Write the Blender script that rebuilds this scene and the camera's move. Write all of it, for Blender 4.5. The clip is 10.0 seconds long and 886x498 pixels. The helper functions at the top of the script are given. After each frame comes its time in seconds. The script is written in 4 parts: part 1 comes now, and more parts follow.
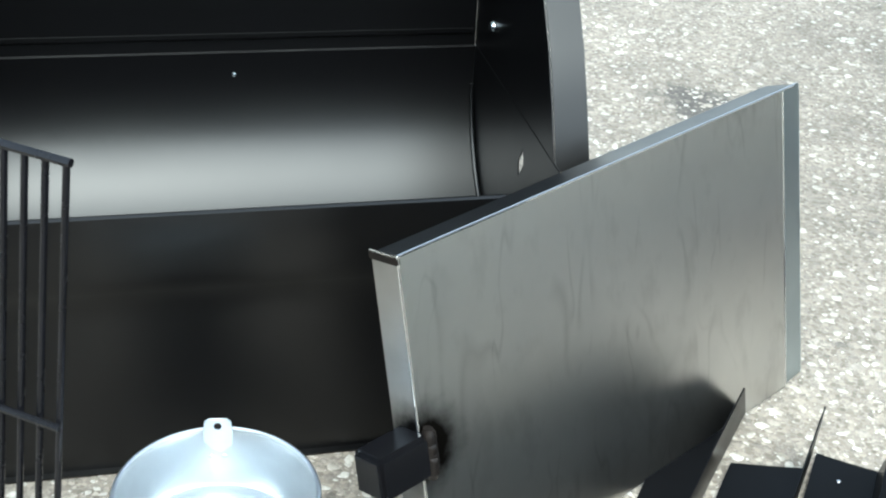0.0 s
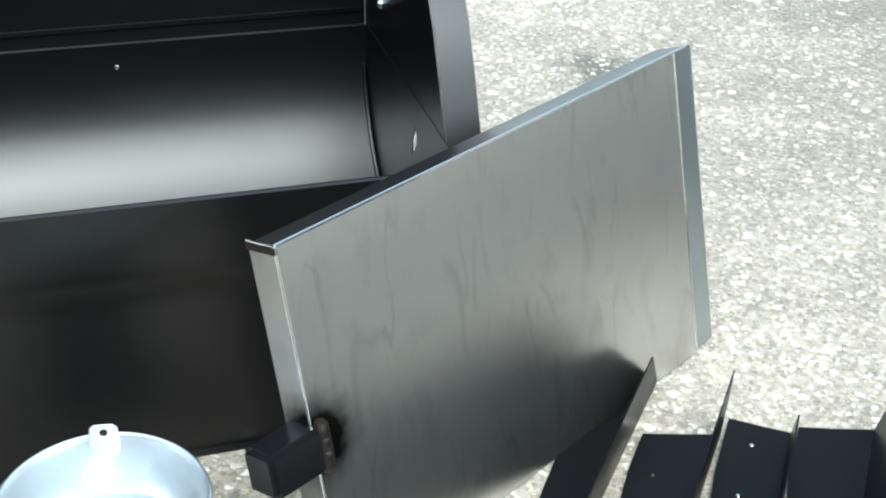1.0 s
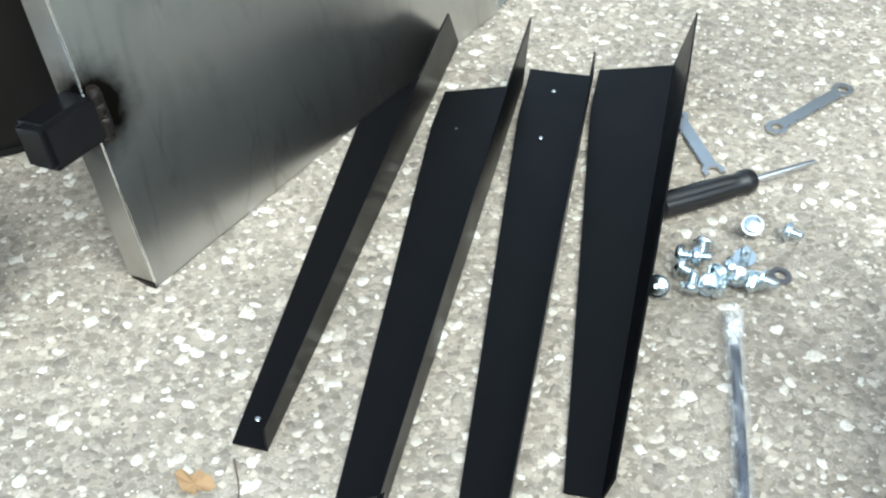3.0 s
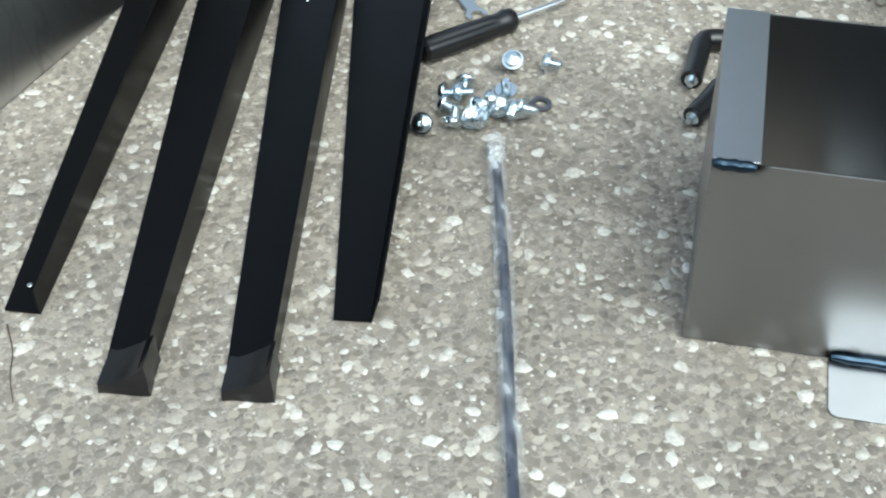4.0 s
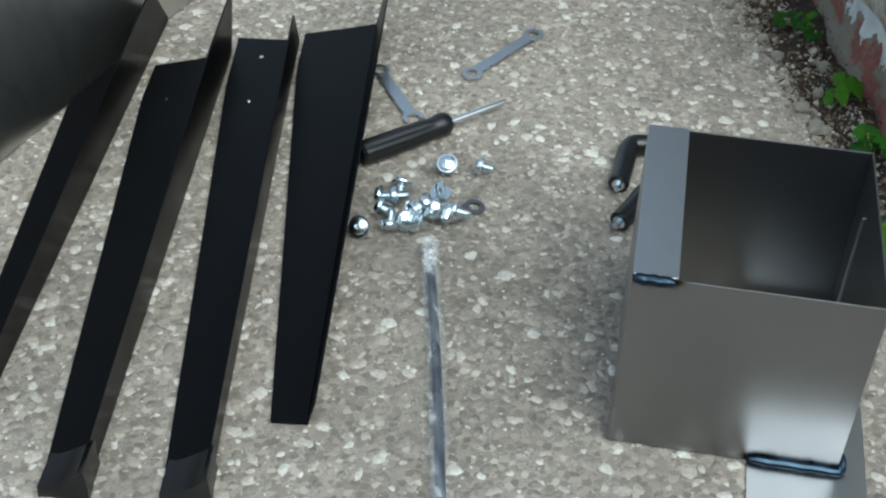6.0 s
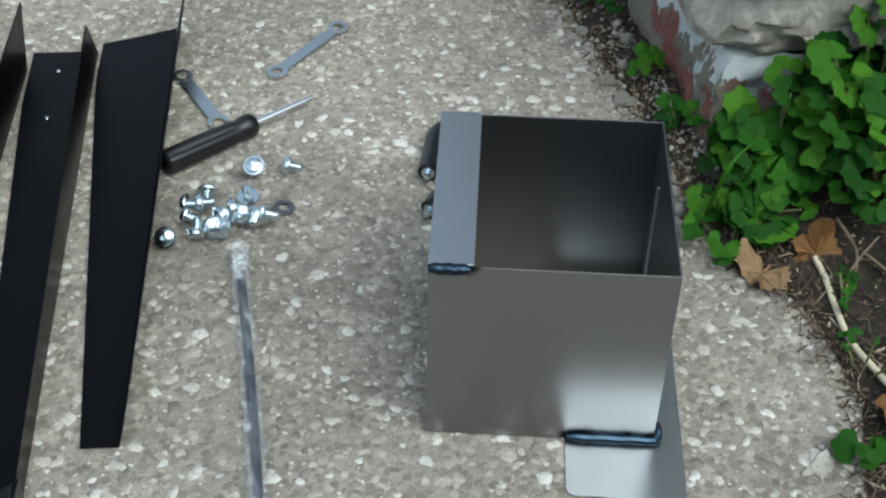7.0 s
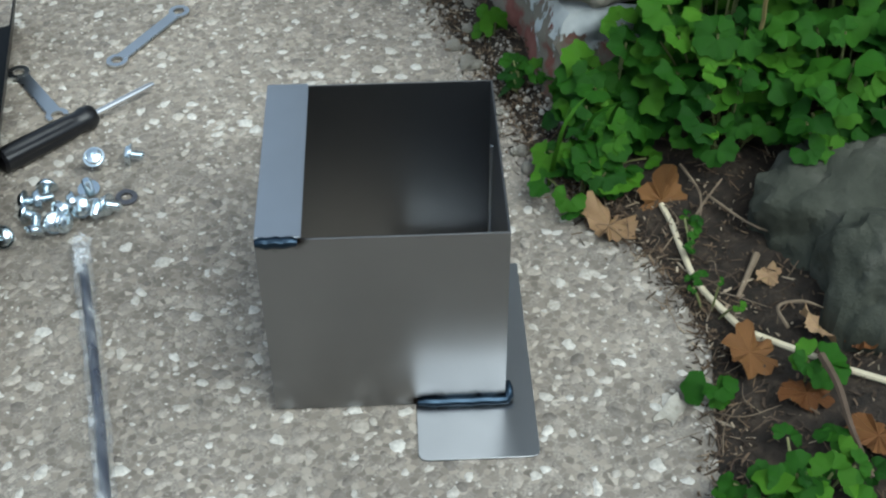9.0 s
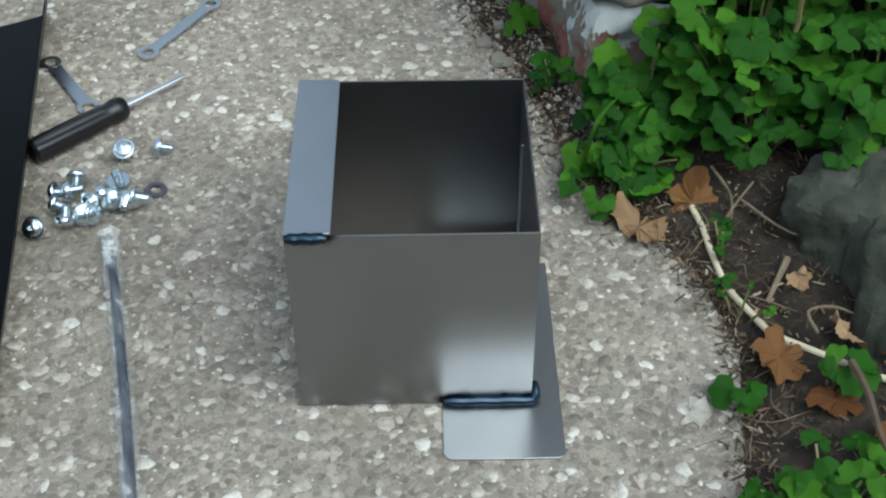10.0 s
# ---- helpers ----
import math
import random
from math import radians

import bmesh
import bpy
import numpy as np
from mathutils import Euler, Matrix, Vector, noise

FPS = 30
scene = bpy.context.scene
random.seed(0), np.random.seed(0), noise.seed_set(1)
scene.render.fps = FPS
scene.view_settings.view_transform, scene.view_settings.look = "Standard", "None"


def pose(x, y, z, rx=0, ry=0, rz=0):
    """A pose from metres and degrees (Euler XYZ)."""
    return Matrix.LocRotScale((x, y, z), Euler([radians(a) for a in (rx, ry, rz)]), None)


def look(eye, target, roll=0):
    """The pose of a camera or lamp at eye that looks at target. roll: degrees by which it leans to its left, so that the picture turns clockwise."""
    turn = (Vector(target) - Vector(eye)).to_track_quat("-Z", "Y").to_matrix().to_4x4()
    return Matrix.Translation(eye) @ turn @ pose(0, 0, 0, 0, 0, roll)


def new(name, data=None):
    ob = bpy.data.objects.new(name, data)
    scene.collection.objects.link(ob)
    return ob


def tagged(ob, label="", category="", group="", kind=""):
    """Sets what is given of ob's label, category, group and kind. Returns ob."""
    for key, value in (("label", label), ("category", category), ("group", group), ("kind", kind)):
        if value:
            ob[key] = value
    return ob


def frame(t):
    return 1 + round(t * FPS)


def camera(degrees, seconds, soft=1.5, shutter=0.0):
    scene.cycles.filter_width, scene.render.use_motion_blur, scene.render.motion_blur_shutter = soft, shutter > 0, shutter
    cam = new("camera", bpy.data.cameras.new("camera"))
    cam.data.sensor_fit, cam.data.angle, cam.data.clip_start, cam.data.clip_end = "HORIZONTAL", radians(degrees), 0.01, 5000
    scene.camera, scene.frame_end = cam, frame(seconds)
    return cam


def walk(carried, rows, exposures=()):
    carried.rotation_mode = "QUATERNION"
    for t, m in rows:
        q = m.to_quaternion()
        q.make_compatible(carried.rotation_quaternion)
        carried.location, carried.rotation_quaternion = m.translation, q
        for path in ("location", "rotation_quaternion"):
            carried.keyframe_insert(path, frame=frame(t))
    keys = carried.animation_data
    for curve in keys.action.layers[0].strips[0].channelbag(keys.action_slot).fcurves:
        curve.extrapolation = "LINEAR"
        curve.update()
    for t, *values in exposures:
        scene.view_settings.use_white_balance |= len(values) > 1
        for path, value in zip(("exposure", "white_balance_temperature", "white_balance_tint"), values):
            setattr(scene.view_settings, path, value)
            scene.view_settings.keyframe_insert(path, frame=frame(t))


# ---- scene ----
cam = camera(36.6, 10.0, 2.2)
PATH = [
    (0, (-0.042, -0.064, 0.929), (-0.025, 1.65, -0.102), 4.6),
    (0.3, (-0.013, -0.054, 0.925), (0.035, 1.66, -0.104), 3.1),
    (0.5, (0.001, -0.044, 0.922), (0.076, 1.663, -0.117), 2.9),
    (1, (0.012, -0.033, 0.915), (0.111, 1.666, -0.136), 2.6),
    (1.5, (0.009, -0.025, 0.904), (0.125, 1.651, -0.182), 3.1),
    (1.8, (0.027, -0.027, 0.873), (0.214, 1.617, -0.25), 3.0),
    (2, (0.05, -0.043, 0.869), (0.264, 1.547, -0.325), 1.9),
    (2.2, (0.054, -0.051, 0.853), (0.306, 1.5, -0.385), 2.0),
    (3.3, (0.109, -0.108, 0.806), (0.396, 1.334, -0.55), -0.3),
    (3.5, (0.125, -0.127, 0.794), (0.45, 1.29, -0.579), -0.5),
    (3.8, (0.151, -0.158, 0.789), (0.546, 1.26, -0.564), -0.7),
    (4, (0.166, -0.182, 0.775), (0.589, 1.192, -0.615), -0.8),
    (4.2, (0.167, -0.201, 0.774), (0.616, 1.144, -0.636), -0.9),
    (4.5, (0.167, -0.214, 0.773), (0.64, 1.11, -0.649), -0.4),
    (5, (0.167, -0.207, 0.791), (0.645, 1.125, -0.622), -0.3),
    (5.2, (0.171, -0.203, 0.806), (0.641, 1.169, -0.571), -0.8),
    (6.3, (0.173, -0.187, 0.828), (0.713, 1.221, -0.486), 2.2),
    (6.5, (0.2, -0.192, 0.827), (0.783, 1.2, -0.486), 0.7),
    (6.8, (0.222, -0.195, 0.826), (0.876, 1.156, -0.496), 0.9),
    (7, (0.234, -0.199, 0.824), (0.92, 1.128, -0.507), 1.2),
    (7.2, (0.252, -0.202, 0.83), (0.956, 1.117, -0.499), 0.7),
    (7.5, (0.258, -0.206, 0.825), (0.987, 1.112, -0.491), 0.0),
    (7.8, (0.266, -0.216, 0.819), (1.009, 1.07, -0.52), 0.2),
    (8, (0.275, -0.221, 0.811), (1.031, 1.046, -0.538), 0.2),
    (8.5, (0.287, -0.226, 0.813), (1.05, 1.043, -0.531), -0.6),
    (9, (0.294, -0.232, 0.808), (1.071, 1.025, -0.54), -0.5),
    (9.5, (0.294, -0.231, 0.808), (1.065, 1.027, -0.542), -0.5),
    (10, (0.293, -0.226, 0.808), (1.037, 1.045, -0.546), -0.4),
]

EXPO = [(0.0, 1.72, 5820, -4), (1.0, 1.9, 5820, -4), (2.2, 1.86, 5880, -4), (3.3, 1.38, 5930, -4), (4.5, 0.80, 5900, -4),
        (5.2, 0.50, 5850, -4), (6.5, 0.62, 5820, -4), (8.0, 0.6, 5800, -3), (10.0, 0.6, 5820, -3)]
walk(cam, [(t, look(eye, target, roll)) for t, eye, target, roll in PATH], EXPO)

# ---- light: bright overcast sky, soft high sun behind the camera ----
SUN_EL, SUN_AZ = 55.0, 174.0
world = bpy.data.worlds.new("sky")
scene.world = world
world.use_nodes = True
wn, wl = world.node_tree.nodes, world.node_tree.links
sky = wn.new("ShaderNodeTexSky")
sky.sky_type, sky.sun_disc = "NISHITA", False
sky.sun_elevation, sky.sun_rotation = radians(SUN_EL), radians(SUN_AZ)
sky.air_density, sky.dust_density, sky.ozone_density = 1.0, 3.0, 1.0
haze = wn.new("ShaderNodeHueSaturation")
haze.inputs["Saturation"].default_value = 0.5
wl.new(sky.outputs[0], haze.inputs["Color"])
wl.new(haze.outputs[0], wn["Background"].inputs[0])
wn["Background"].inputs[1].default_value = 0.156
sun_data = bpy.data.lights.new("sun", "SUN")
sun_data.energy, sun_data.angle, sun_data.color = 1.4, radians(54), (1.0, 0.97, 0.92)
sun = new("sun", sun_data)
az, el = radians(SUN_AZ), radians(SUN_EL)
sun_dir = Vector((math.sin(az) * math.cos(el), math.cos(az) * math.cos(el), math.sin(el)))
sun.matrix_world = look(sun_dir * 5, (0, 0, 0))


# ---- materials ----
def material(name):
    m = bpy.data.materials.new(name)
    m.use_nodes = True
    return m, m.node_tree.nodes, m.node_tree.links, m.node_tree.nodes["Principled BSDF"]


def noise_tex(n, l, scale, detail=4.0, rough=0.55, coord="Object", stretch=None):
    tc = n.new("ShaderNodeTexCoord")
    out = tc.outputs[coord]
    if stretch:
        mp = n.new("ShaderNodeMapping")
        mp.inputs["Scale"].default_value = stretch
        l.new(out, mp.inputs["Vector"])
        out = mp.outputs["Vector"]
    t = n.new("ShaderNodeTexNoise")
    t.inputs["Scale"].default_value = scale
    t.inputs["Detail"].default_value = detail
    t.inputs["Roughness"].default_value = rough
    l.new(out, t.inputs["Vector"])
    return t.outputs["Fac"]


def ramp(n, l, fac, stops):
    r = n.new("ShaderNodeValToRGB")
    e = r.color_ramp.elements
    while len(e) < len(stops):
        e.new(0.5)
    for k, (p, c) in enumerate(stops):
        e[k].position = p
        e[k].color = (c, c, c, 1) if isinstance(c, (int, float)) else (*c, 1)
    l.new(fac, r.inputs[0])
    return r.outputs[0]


def mix(n, l, fac, a, b):
    m = n.new("ShaderNodeMix")
    m.data_type = "RGBA"
    for k, v in ((0, fac), (6, a), (7, b)):
        if isinstance(v, (int, float)):
            m.inputs[k].default_value = v
        elif isinstance(v, tuple):
            m.inputs[k].default_value = (*v, 1)
        else:
            l.new(v, m.inputs[k])
    return m.outputs[2]


def bump(n, l, p, height, strength, distance):
    b = n.new("ShaderNodeBump")
    b.inputs["Strength"].default_value = strength
    b.inputs["Distance"].default_value = distance
    l.new(height, b.inputs["Height"])
    l.new(b.outputs[0], p.inputs["Normal"])


def painted(name, dark, light, rough0, rough1, metal=0.0, scale=18.0, spec=0.5, grain=0.0006, stretch=None, coat=0.0):
    """A surface with soft large blotches, fine grain and uneven gloss."""
    m, n, l, p = material(name)
    big = noise_tex(n, l, scale, 5.0, 0.6, "Object", stretch)
    fine = noise_tex(n, l, scale * 35, 2.0)
    l.new(ramp(n, l, big, [(0.3, dark), (0.7, light)]), p.inputs["Base Color"])
    l.new(ramp(n, l, big, [(0.3, rough1), (0.7, rough0)]), p.inputs["Roughness"])
    p.inputs["Metallic"].default_value = metal
    p.inputs["Specular IOR Level"].default_value = spec
    p.inputs["Coat Weight"].default_value = coat
    bump(n, l, p, fine, 0.25, grain)
    return m


def concrete_material():
    m, n, l, p = material("aggregate_concrete")
    tc = n.new("ShaderNodeTexCoord")
    v = n.new("ShaderNodeTexVoronoi")
    v.inputs["Scale"].default_value = 150.0
    v.inputs["Randomness"].default_value = 1.0
    l.new(tc.outputs["Object"], v.inputs["Vector"])
    speck = ramp(n, l, v.outputs["Color"], [(0.0, (0.125, 0.107, 0.087)), (0.45, (0.205, 0.178, 0.148)), (0.75, (0.32, 0.28, 0.23)), (1.0, (0.52, 0.47, 0.40))])
    edge = ramp(n, l, v.outputs["Distance"], [(0.0, 1.0), (0.5, 0.85), (0.75, 0.0)])
    sand = ramp(n, l, noise_tex(n, l, 420.0, 3.0), [(0.32, (0.165, 0.146, 0.123)), (0.68, (0.345, 0.31, 0.265))])
    c = mix(n, l, edge, sand, speck)
    stains = ramp(n, l, noise_tex(n, l, 5.0, 5.0, 0.6), [(0.3, 0.72), (0.6, 1.06)])
    mul = n.new("ShaderNodeMix")
    mul.data_type, mul.blend_type = "RGBA", "MULTIPLY"
    mul.inputs[0].default_value = 1.0
    l.new(c, mul.inputs[6]), l.new(stains, mul.inputs[7])
    # a worn dark patch of old oil on the slab
    sep = n.new("ShaderNodeVectorMath")
    sep.operation = "DISTANCE"
    sep.inputs[1].default_value = (0.385, 2.03, 0.0)
    l.new(tc.outputs["Object"], sep.inputs[0])
    spot = n.new("ShaderNodeMath")
    spot.operation = "ADD"
    jag = n.new("ShaderNodeMath")
    jag.operation = "MULTIPLY"
    jag.inputs[1].default_value = 0.22
    l.new(noise_tex(n, l, 14.0, 5.0, 0.7), jag.inputs[0])
    l.new(sep.outputs["Value"], spot.inputs[0]), l.new(jag.outputs[0], spot.inputs[1])
    near = ramp(n, l, spot.outputs[0], [(0.15, 0.75), (0.20, 0.0)])
    l.new(mix(n, l, near, mul.outputs[2], (0.05, 0.047, 0.045)), p.inputs["Base Color"])
    p.inputs["Roughness"].default_value = 0.85
    h = n.new("ShaderNodeMath")
    h.operation = "ADD"
    l.new(edge, h.inputs[0]), l.new(noise_tex(n, l, 300.0, 3.0), h.inputs[1])
    bump(n, l, p, h.outputs[0], 0.35, 0.001)
    return m


def pebble_material():
    m, n, l, p = material("pebble_stone")
    g = n.new("ShaderNodeNewGeometry")
    c = ramp(n, l, g.outputs["Random Per Island"], [(0.0, (0.17, 0.150, 0.130)), (0.15, (0.225, 0.198, 0.168)), (0.42, (0.275, 0.243, 0.207)), (0.62, (0.37, 0.330, 0.280)), (0.80, (0.48, 0.445, 0.39)), (1.0, (0.60, 0.575, 0.525))])
    vein = ramp(n, l, noise_tex(n, l, 260.0, 4.0), [(0.3, 0.7), (0.7, 1.15)])
    mul = n.new("ShaderNodeMix")
    mul.data_type, mul.blend_type = "RGBA", "MULTIPLY"
    mul.inputs[0].default_value = 1.0
    l.new(c, mul.inputs[6]), l.new(vein, mul.inputs[7])
    big = ramp(n, l, noise_tex(n, l, 5.0, 5.0, 0.6), [(0.3, 0.78), (0.6, 1.04)])
    mu2 = n.new("ShaderNodeMix")
    mu2.data_type, mu2.blend_type = "RGBA", "MULTIPLY"
    mu2.inputs[0].default_value = 1.0
    l.new(mul.outputs[2], mu2.inputs[6]), l.new(big, mu2.inputs[7])
    l.new(mu2.outputs[2], p.inputs["Base Color"])
    p.inputs["Roughness"].default_value = 0.7
    return m


def soil_material():
    m, n, l, p = material("soil")
    c = ramp(n, l, noise_tex(n, l, 60.0, 6.0, 0.7), [(0.3, (0.009, 0.007, 0.005)), (0.55, (0.030, 0.021, 0.014)), (0.8, (0.10, 0.075, 0.05))])
    l.new(c, p.inputs["Base Color"])
    p.inputs["Roughness"].default_value = 0.95
    bump(n, l, p, noise_tex(n, l, 120.0, 5.0, 0.7), 0.9, 0.006)
    return m


def peeling_material():
    m, n, l, p = material("peeling_paint")
    paint = ramp(n, l, noise_tex(n, l, 30.0, 5.0), [(0.3, (0.42, 0.46, 0.48)), (0.7, (0.66, 0.69, 0.69))])
    under = ramp(n, l, noise_tex(n, l, 25.0, 4.0), [(0.47, (0.20, 0.18, 0.145)), (0.55, (0.19, 0.065, 0.05)), (0.7, (0.26, 0.11, 0.09))])
    # flakes are lost most near the foot of the wall, where it is wet
    tc = n.new("ShaderNodeTexCoord")
    sep = n.new("ShaderNodeSeparateXYZ")
    l.new(tc.outputs["Object"], sep.inputs[0])
    rise = n.new("ShaderNodeMapRange")
    rise.inputs[1].default_value, rise.inputs[2].default_value = 0.015, 0.085
    rise.inputs[3].default_value, rise.inputs[4].default_value = -0.30, 0.10
    l.new(sep.outputs["Z"], rise.inputs[0])
    add = n.new("ShaderNodeMath")
    add.operation = "ADD"
    l.new(noise_tex(n, l, 38.0, 5.0, 0.62, "Object", (1, 1, 0.5)), add.inputs[0]), l.new(rise.outputs[0], add.inputs[1])
    flake = ramp(n, l, add.outputs[0], [(0.47, 0.0), (0.49, 1.0)])
    l.new(mix(n, l, flake, under, paint), p.inputs["Base Color"])
    p.inputs["Roughness"].default_value = 0.8
    bump(n, l, p, flake, 0.8, 0.002)
    return m


def stone_material(name, a, b, c, scale):
    m, n, l, p = material(name)
    col = ramp(n, l, noise_tex(n, l, scale, 7.0, 0.65), [(0.28, a), (0.5, b), (0.72, c)])
    l.new(col, p.inputs["Base Color"])
    p.inputs["Roughness"].default_value = 0.88
    bump(n, l, p, noise_tex(n, l, scale * 4, 6.0, 0.7), 0.8, 0.006)
    return m


def leaf_material(name, a, b, c, trans=0.25):
    m, n, l, p = material(name)
    info = n.new("ShaderNodeObjectInfo")
    base = ramp(n, l, info.outputs["Random"], [(0.0, a), (0.55, b), (1.0, c)])
    vein = ramp(n, l, noise_tex(n, l, 120.0, 3.0), [(0.3, 0.75), (0.7, 1.15)])
    mul = n.new("ShaderNodeMix")
    mul.data_type, mul.blend_type = "RGBA", "MULTIPLY"
    mul.inputs[0].default_value = 1.0
    l.new(base, mul.inputs[6]), l.new(vein, mul.inputs[7])
    l.new(mul.outputs[2], p.inputs["Base Color"])
    p.inputs["Roughness"].default_value = 0.62
    p.inputs["Specular IOR Level"].default_value = 0.10
    p.inputs["Subsurface Weight"].default_value = trans
    p.inputs["Subsurface Radius"].default_value = (0.004, 0.006, 0.002)
    bump(n, l, p, noise_tex(n, l, 150.0, 3.0), 0.3, 0.001)
    return m


def near_line(n, l, x0, x1, y, z):
    """Distance from a line along x, between x0 and x1 at y and z, in the object's own space."""
    tc = n.new("ShaderNodeTexCoord")
    sep = n.new("ShaderNodeSeparateXYZ")
    l.new(tc.outputs["Object"], sep.inputs[0])
    held = n.new("ShaderNodeClamp")
    held.inputs["Min"].default_value, held.inputs["Max"].default_value = x0, x1
    l.new(sep.outputs["X"], held.inputs["Value"])
    at = n.new("ShaderNodeCombineXYZ")
    at.inputs["Y"].default_value, at.inputs["Z"].default_value = y, z
    l.new(held.outputs[0], at.inputs["X"])
    far = n.new("ShaderNodeVectorMath")
    far.operation = "DISTANCE"
    l.new(tc.outputs["Object"], far.inputs[0]), l.new(at.outputs[0], far.inputs[1])
    return far.outputs["Value"]


def multiply(n, l, a, b):
    mul = n.new("ShaderNodeMix")
    mul.data_type, mul.blend_type = "RGBA", "MULTIPLY"
    mul.inputs[0].default_value = 1.0
    l.new(a, mul.inputs[6]), l.new(b, mul.inputs[7])
    return mul.outputs[2]


def smear_lines(n, l, scale, stretch, offset, width, depth):
    """Thin curved wiping marks: the level lines of a soft noise, broken up by a larger one."""
    fac = noise_tex(n, l, scale, 2.0, 0.45, "Object", stretch)
    fac.node.inputs["Distortion"].default_value = 0.5
    gap = n.new("ShaderNodeMath")
    gap.operation = "SUBTRACT"
    gap.inputs[1].default_value = offset
    l.new(fac, gap.inputs[0])
    size = n.new("ShaderNodeMath")
    size.operation = "ABSOLUTE"
    l.new(gap.outputs[0], size.inputs[0])
    line = ramp(n, l, size.outputs[0], [(0.0, depth), (width, 1.0)])
    where = ramp(n, l, noise_tex(n, l, 6.0 + scale, 2.0), [(0.46, 0.0), (0.60, 1.0)])
    return mix(n, l, where, (1.0, 1.0, 1.0), line)


def steel_material(name, lo, hi, r0, r1, tint=(1, 1, 1), smears=True, burn=None, seams=()):
    """Bare cold-rolled steel: grey metal with wiping smears, oil stains and heat stains round welds."""
    m, n, l, p = material(name)
    big = noise_tex(n, l, 7.0, 4.0, 0.6)
    a, b = tuple(lo * t for t in tint), tuple(hi * t for t in tint)
    c = ramp(n, l, big, [(0.3, a), (0.7, b)])
    if smears:
        c = multiply(n, l, c, smear_lines(n, l, 5.0, (2.6, 1.0, 0.7), 0.47, 0.026, 0.84))
        c = multiply(n, l, c, smear_lines(n, l, 4.0, (4.0, 1.0, 1.1), 0.55, 0.018, 0.86))
        c = multiply(n, l, c, ramp(n, l, noise_tex(n, l, 11.0, 4.0, 0.6, "Object", (1.8, 1.0, 0.9)), [(0.34, 0.90), (0.46, 1.0), (0.62, 1.0), (0.70, 0.93)]))
    stains = [near_line(n, l, burn[0], burn[0], burn[1], burn[2])] if burn else []
    widths = [(0.036, 0.050, 0.064)] if burn else []
    for x0, x1, y, z in seams:
        stains.append(near_line(n, l, x0, x1, y, z))
        widths.append((0.0125, 0.0155, 0.020))
    for far, (w0, w1, w2) in zip(stains, widths):
        # heat stain round a weld
        wob = n.new("ShaderNodeMath")
        wob.operation = "MULTIPLY_ADD"
        wob.inputs[1].default_value = 0.02
        l.new(noise_tex(n, l, 60.0, 4.0), wob.inputs[0]), l.new(far, wob.inputs[2])
        c = mix(n, l, ramp(n, l, wob.outputs[0], [(w0, 0.0), (w1, 0.62), (w2, 1.0)]), (0.02, 0.017, 0.015), c)
    l.new(c, p.inputs["Base Color"])
    l.new(ramp(n, l, big, [(0.3, r1), (0.7, r0)]), p.inputs["Roughness"])
    p.inputs["Metallic"].default_value = 1.0
    bump(n, l, p, noise_tex(n, l, 700.0, 2.0), 0.06, 0.0001)
    return m


MAT_CONCRETE = concrete_material()
MAT_PEBBLE = pebble_material()
MAT_SOIL = soil_material()
MAT_PEELING = peeling_material()
MAT_PALE_STONE = stone_material("pale_stone", (0.20, 0.18, 0.145), (0.42, 0.39, 0.33), (0.66, 0.64, 0.58), 34.0)
MAT_DARK_STONE = stone_material("dark_stone", (0.020, 0.024, 0.015), (0.046, 0.050, 0.036), (0.105, 0.105, 0.085), 16.0)
MAT_BLACK = painted("black_enamel", (0.0010, 0.0010, 0.0012), (0.0018, 0.0018, 0.0022), 0.29, 0.32, 0.0, 9.0, 0.46, 0.00005)
MAT_LEG = painted("black_powder_coat", (0.0010, 0.0010, 0.0012), (0.0020, 0.0020, 0.0024), 0.30, 0.38, 0.0, 14.0, 0.13, 0.0002)
MAT_WIRE = painted("black_wire_enamel", (0.003, 0.003, 0.004), (0.006, 0.006, 0.008), 0.22, 0.30, 0.0, 30.0, 0.35, 0.00005)
MAT_ROD = painted("navy_rod_enamel", (0.006, 0.010, 0.026), (0.012, 0.018, 0.042), 0.25, 0.32, 0.0, 30.0, 0.6, 0.00002)
MAT_PLASTIC = painted("black_plastic", (0.004, 0.004, 0.005), (0.008, 0.008, 0.010), 0.3, 0.42, 0.0, 40.0, 0.5, 0.00008)
MAT_STEEL = steel_material("bare_steel", 0.54, 0.60, 0.29, 0.34, (1.0, 0.99, 0.96), True, (0.004, 0.0, 0.176))
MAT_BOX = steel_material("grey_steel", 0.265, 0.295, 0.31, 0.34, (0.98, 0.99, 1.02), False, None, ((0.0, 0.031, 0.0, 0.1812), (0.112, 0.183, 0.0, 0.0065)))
# box top flange: paler than the walls, reflected sky painted into the colour
MAT_SKY_FLANGE = steel_material("sky_pale_steel", 0.56, 0.63, 0.30, 0.36, (0.97, 1.0, 1.04), False, None, ((0.0, 0.031, -0.006, 0.1812), (0.112, 0.183, 0.0, 0.0065)))
MAT_BASE = steel_material("base_plate_steel", 0.46, 0.52, 0.28, 0.34, (0.97, 1.0, 1.04), False, None, ((0.112, 0.183, 0.0, 0.0065),))
# tray top flange: the dark grill's reflection is put into its colour
MAT_DARK_FLANGE = steel_material("reflection_dark_steel", 0.11, 0.16, 0.32, 0.42, (0.96, 1.0, 1.05), False)
# tray's rolled edge: bluish tint paints in the sky it reflects
MAT_SKY_EDGE = steel_material("sky_tinted_steel", 0.42, 0.48, 0.3, 0.36, (0.88, 1.0, 1.06), False)
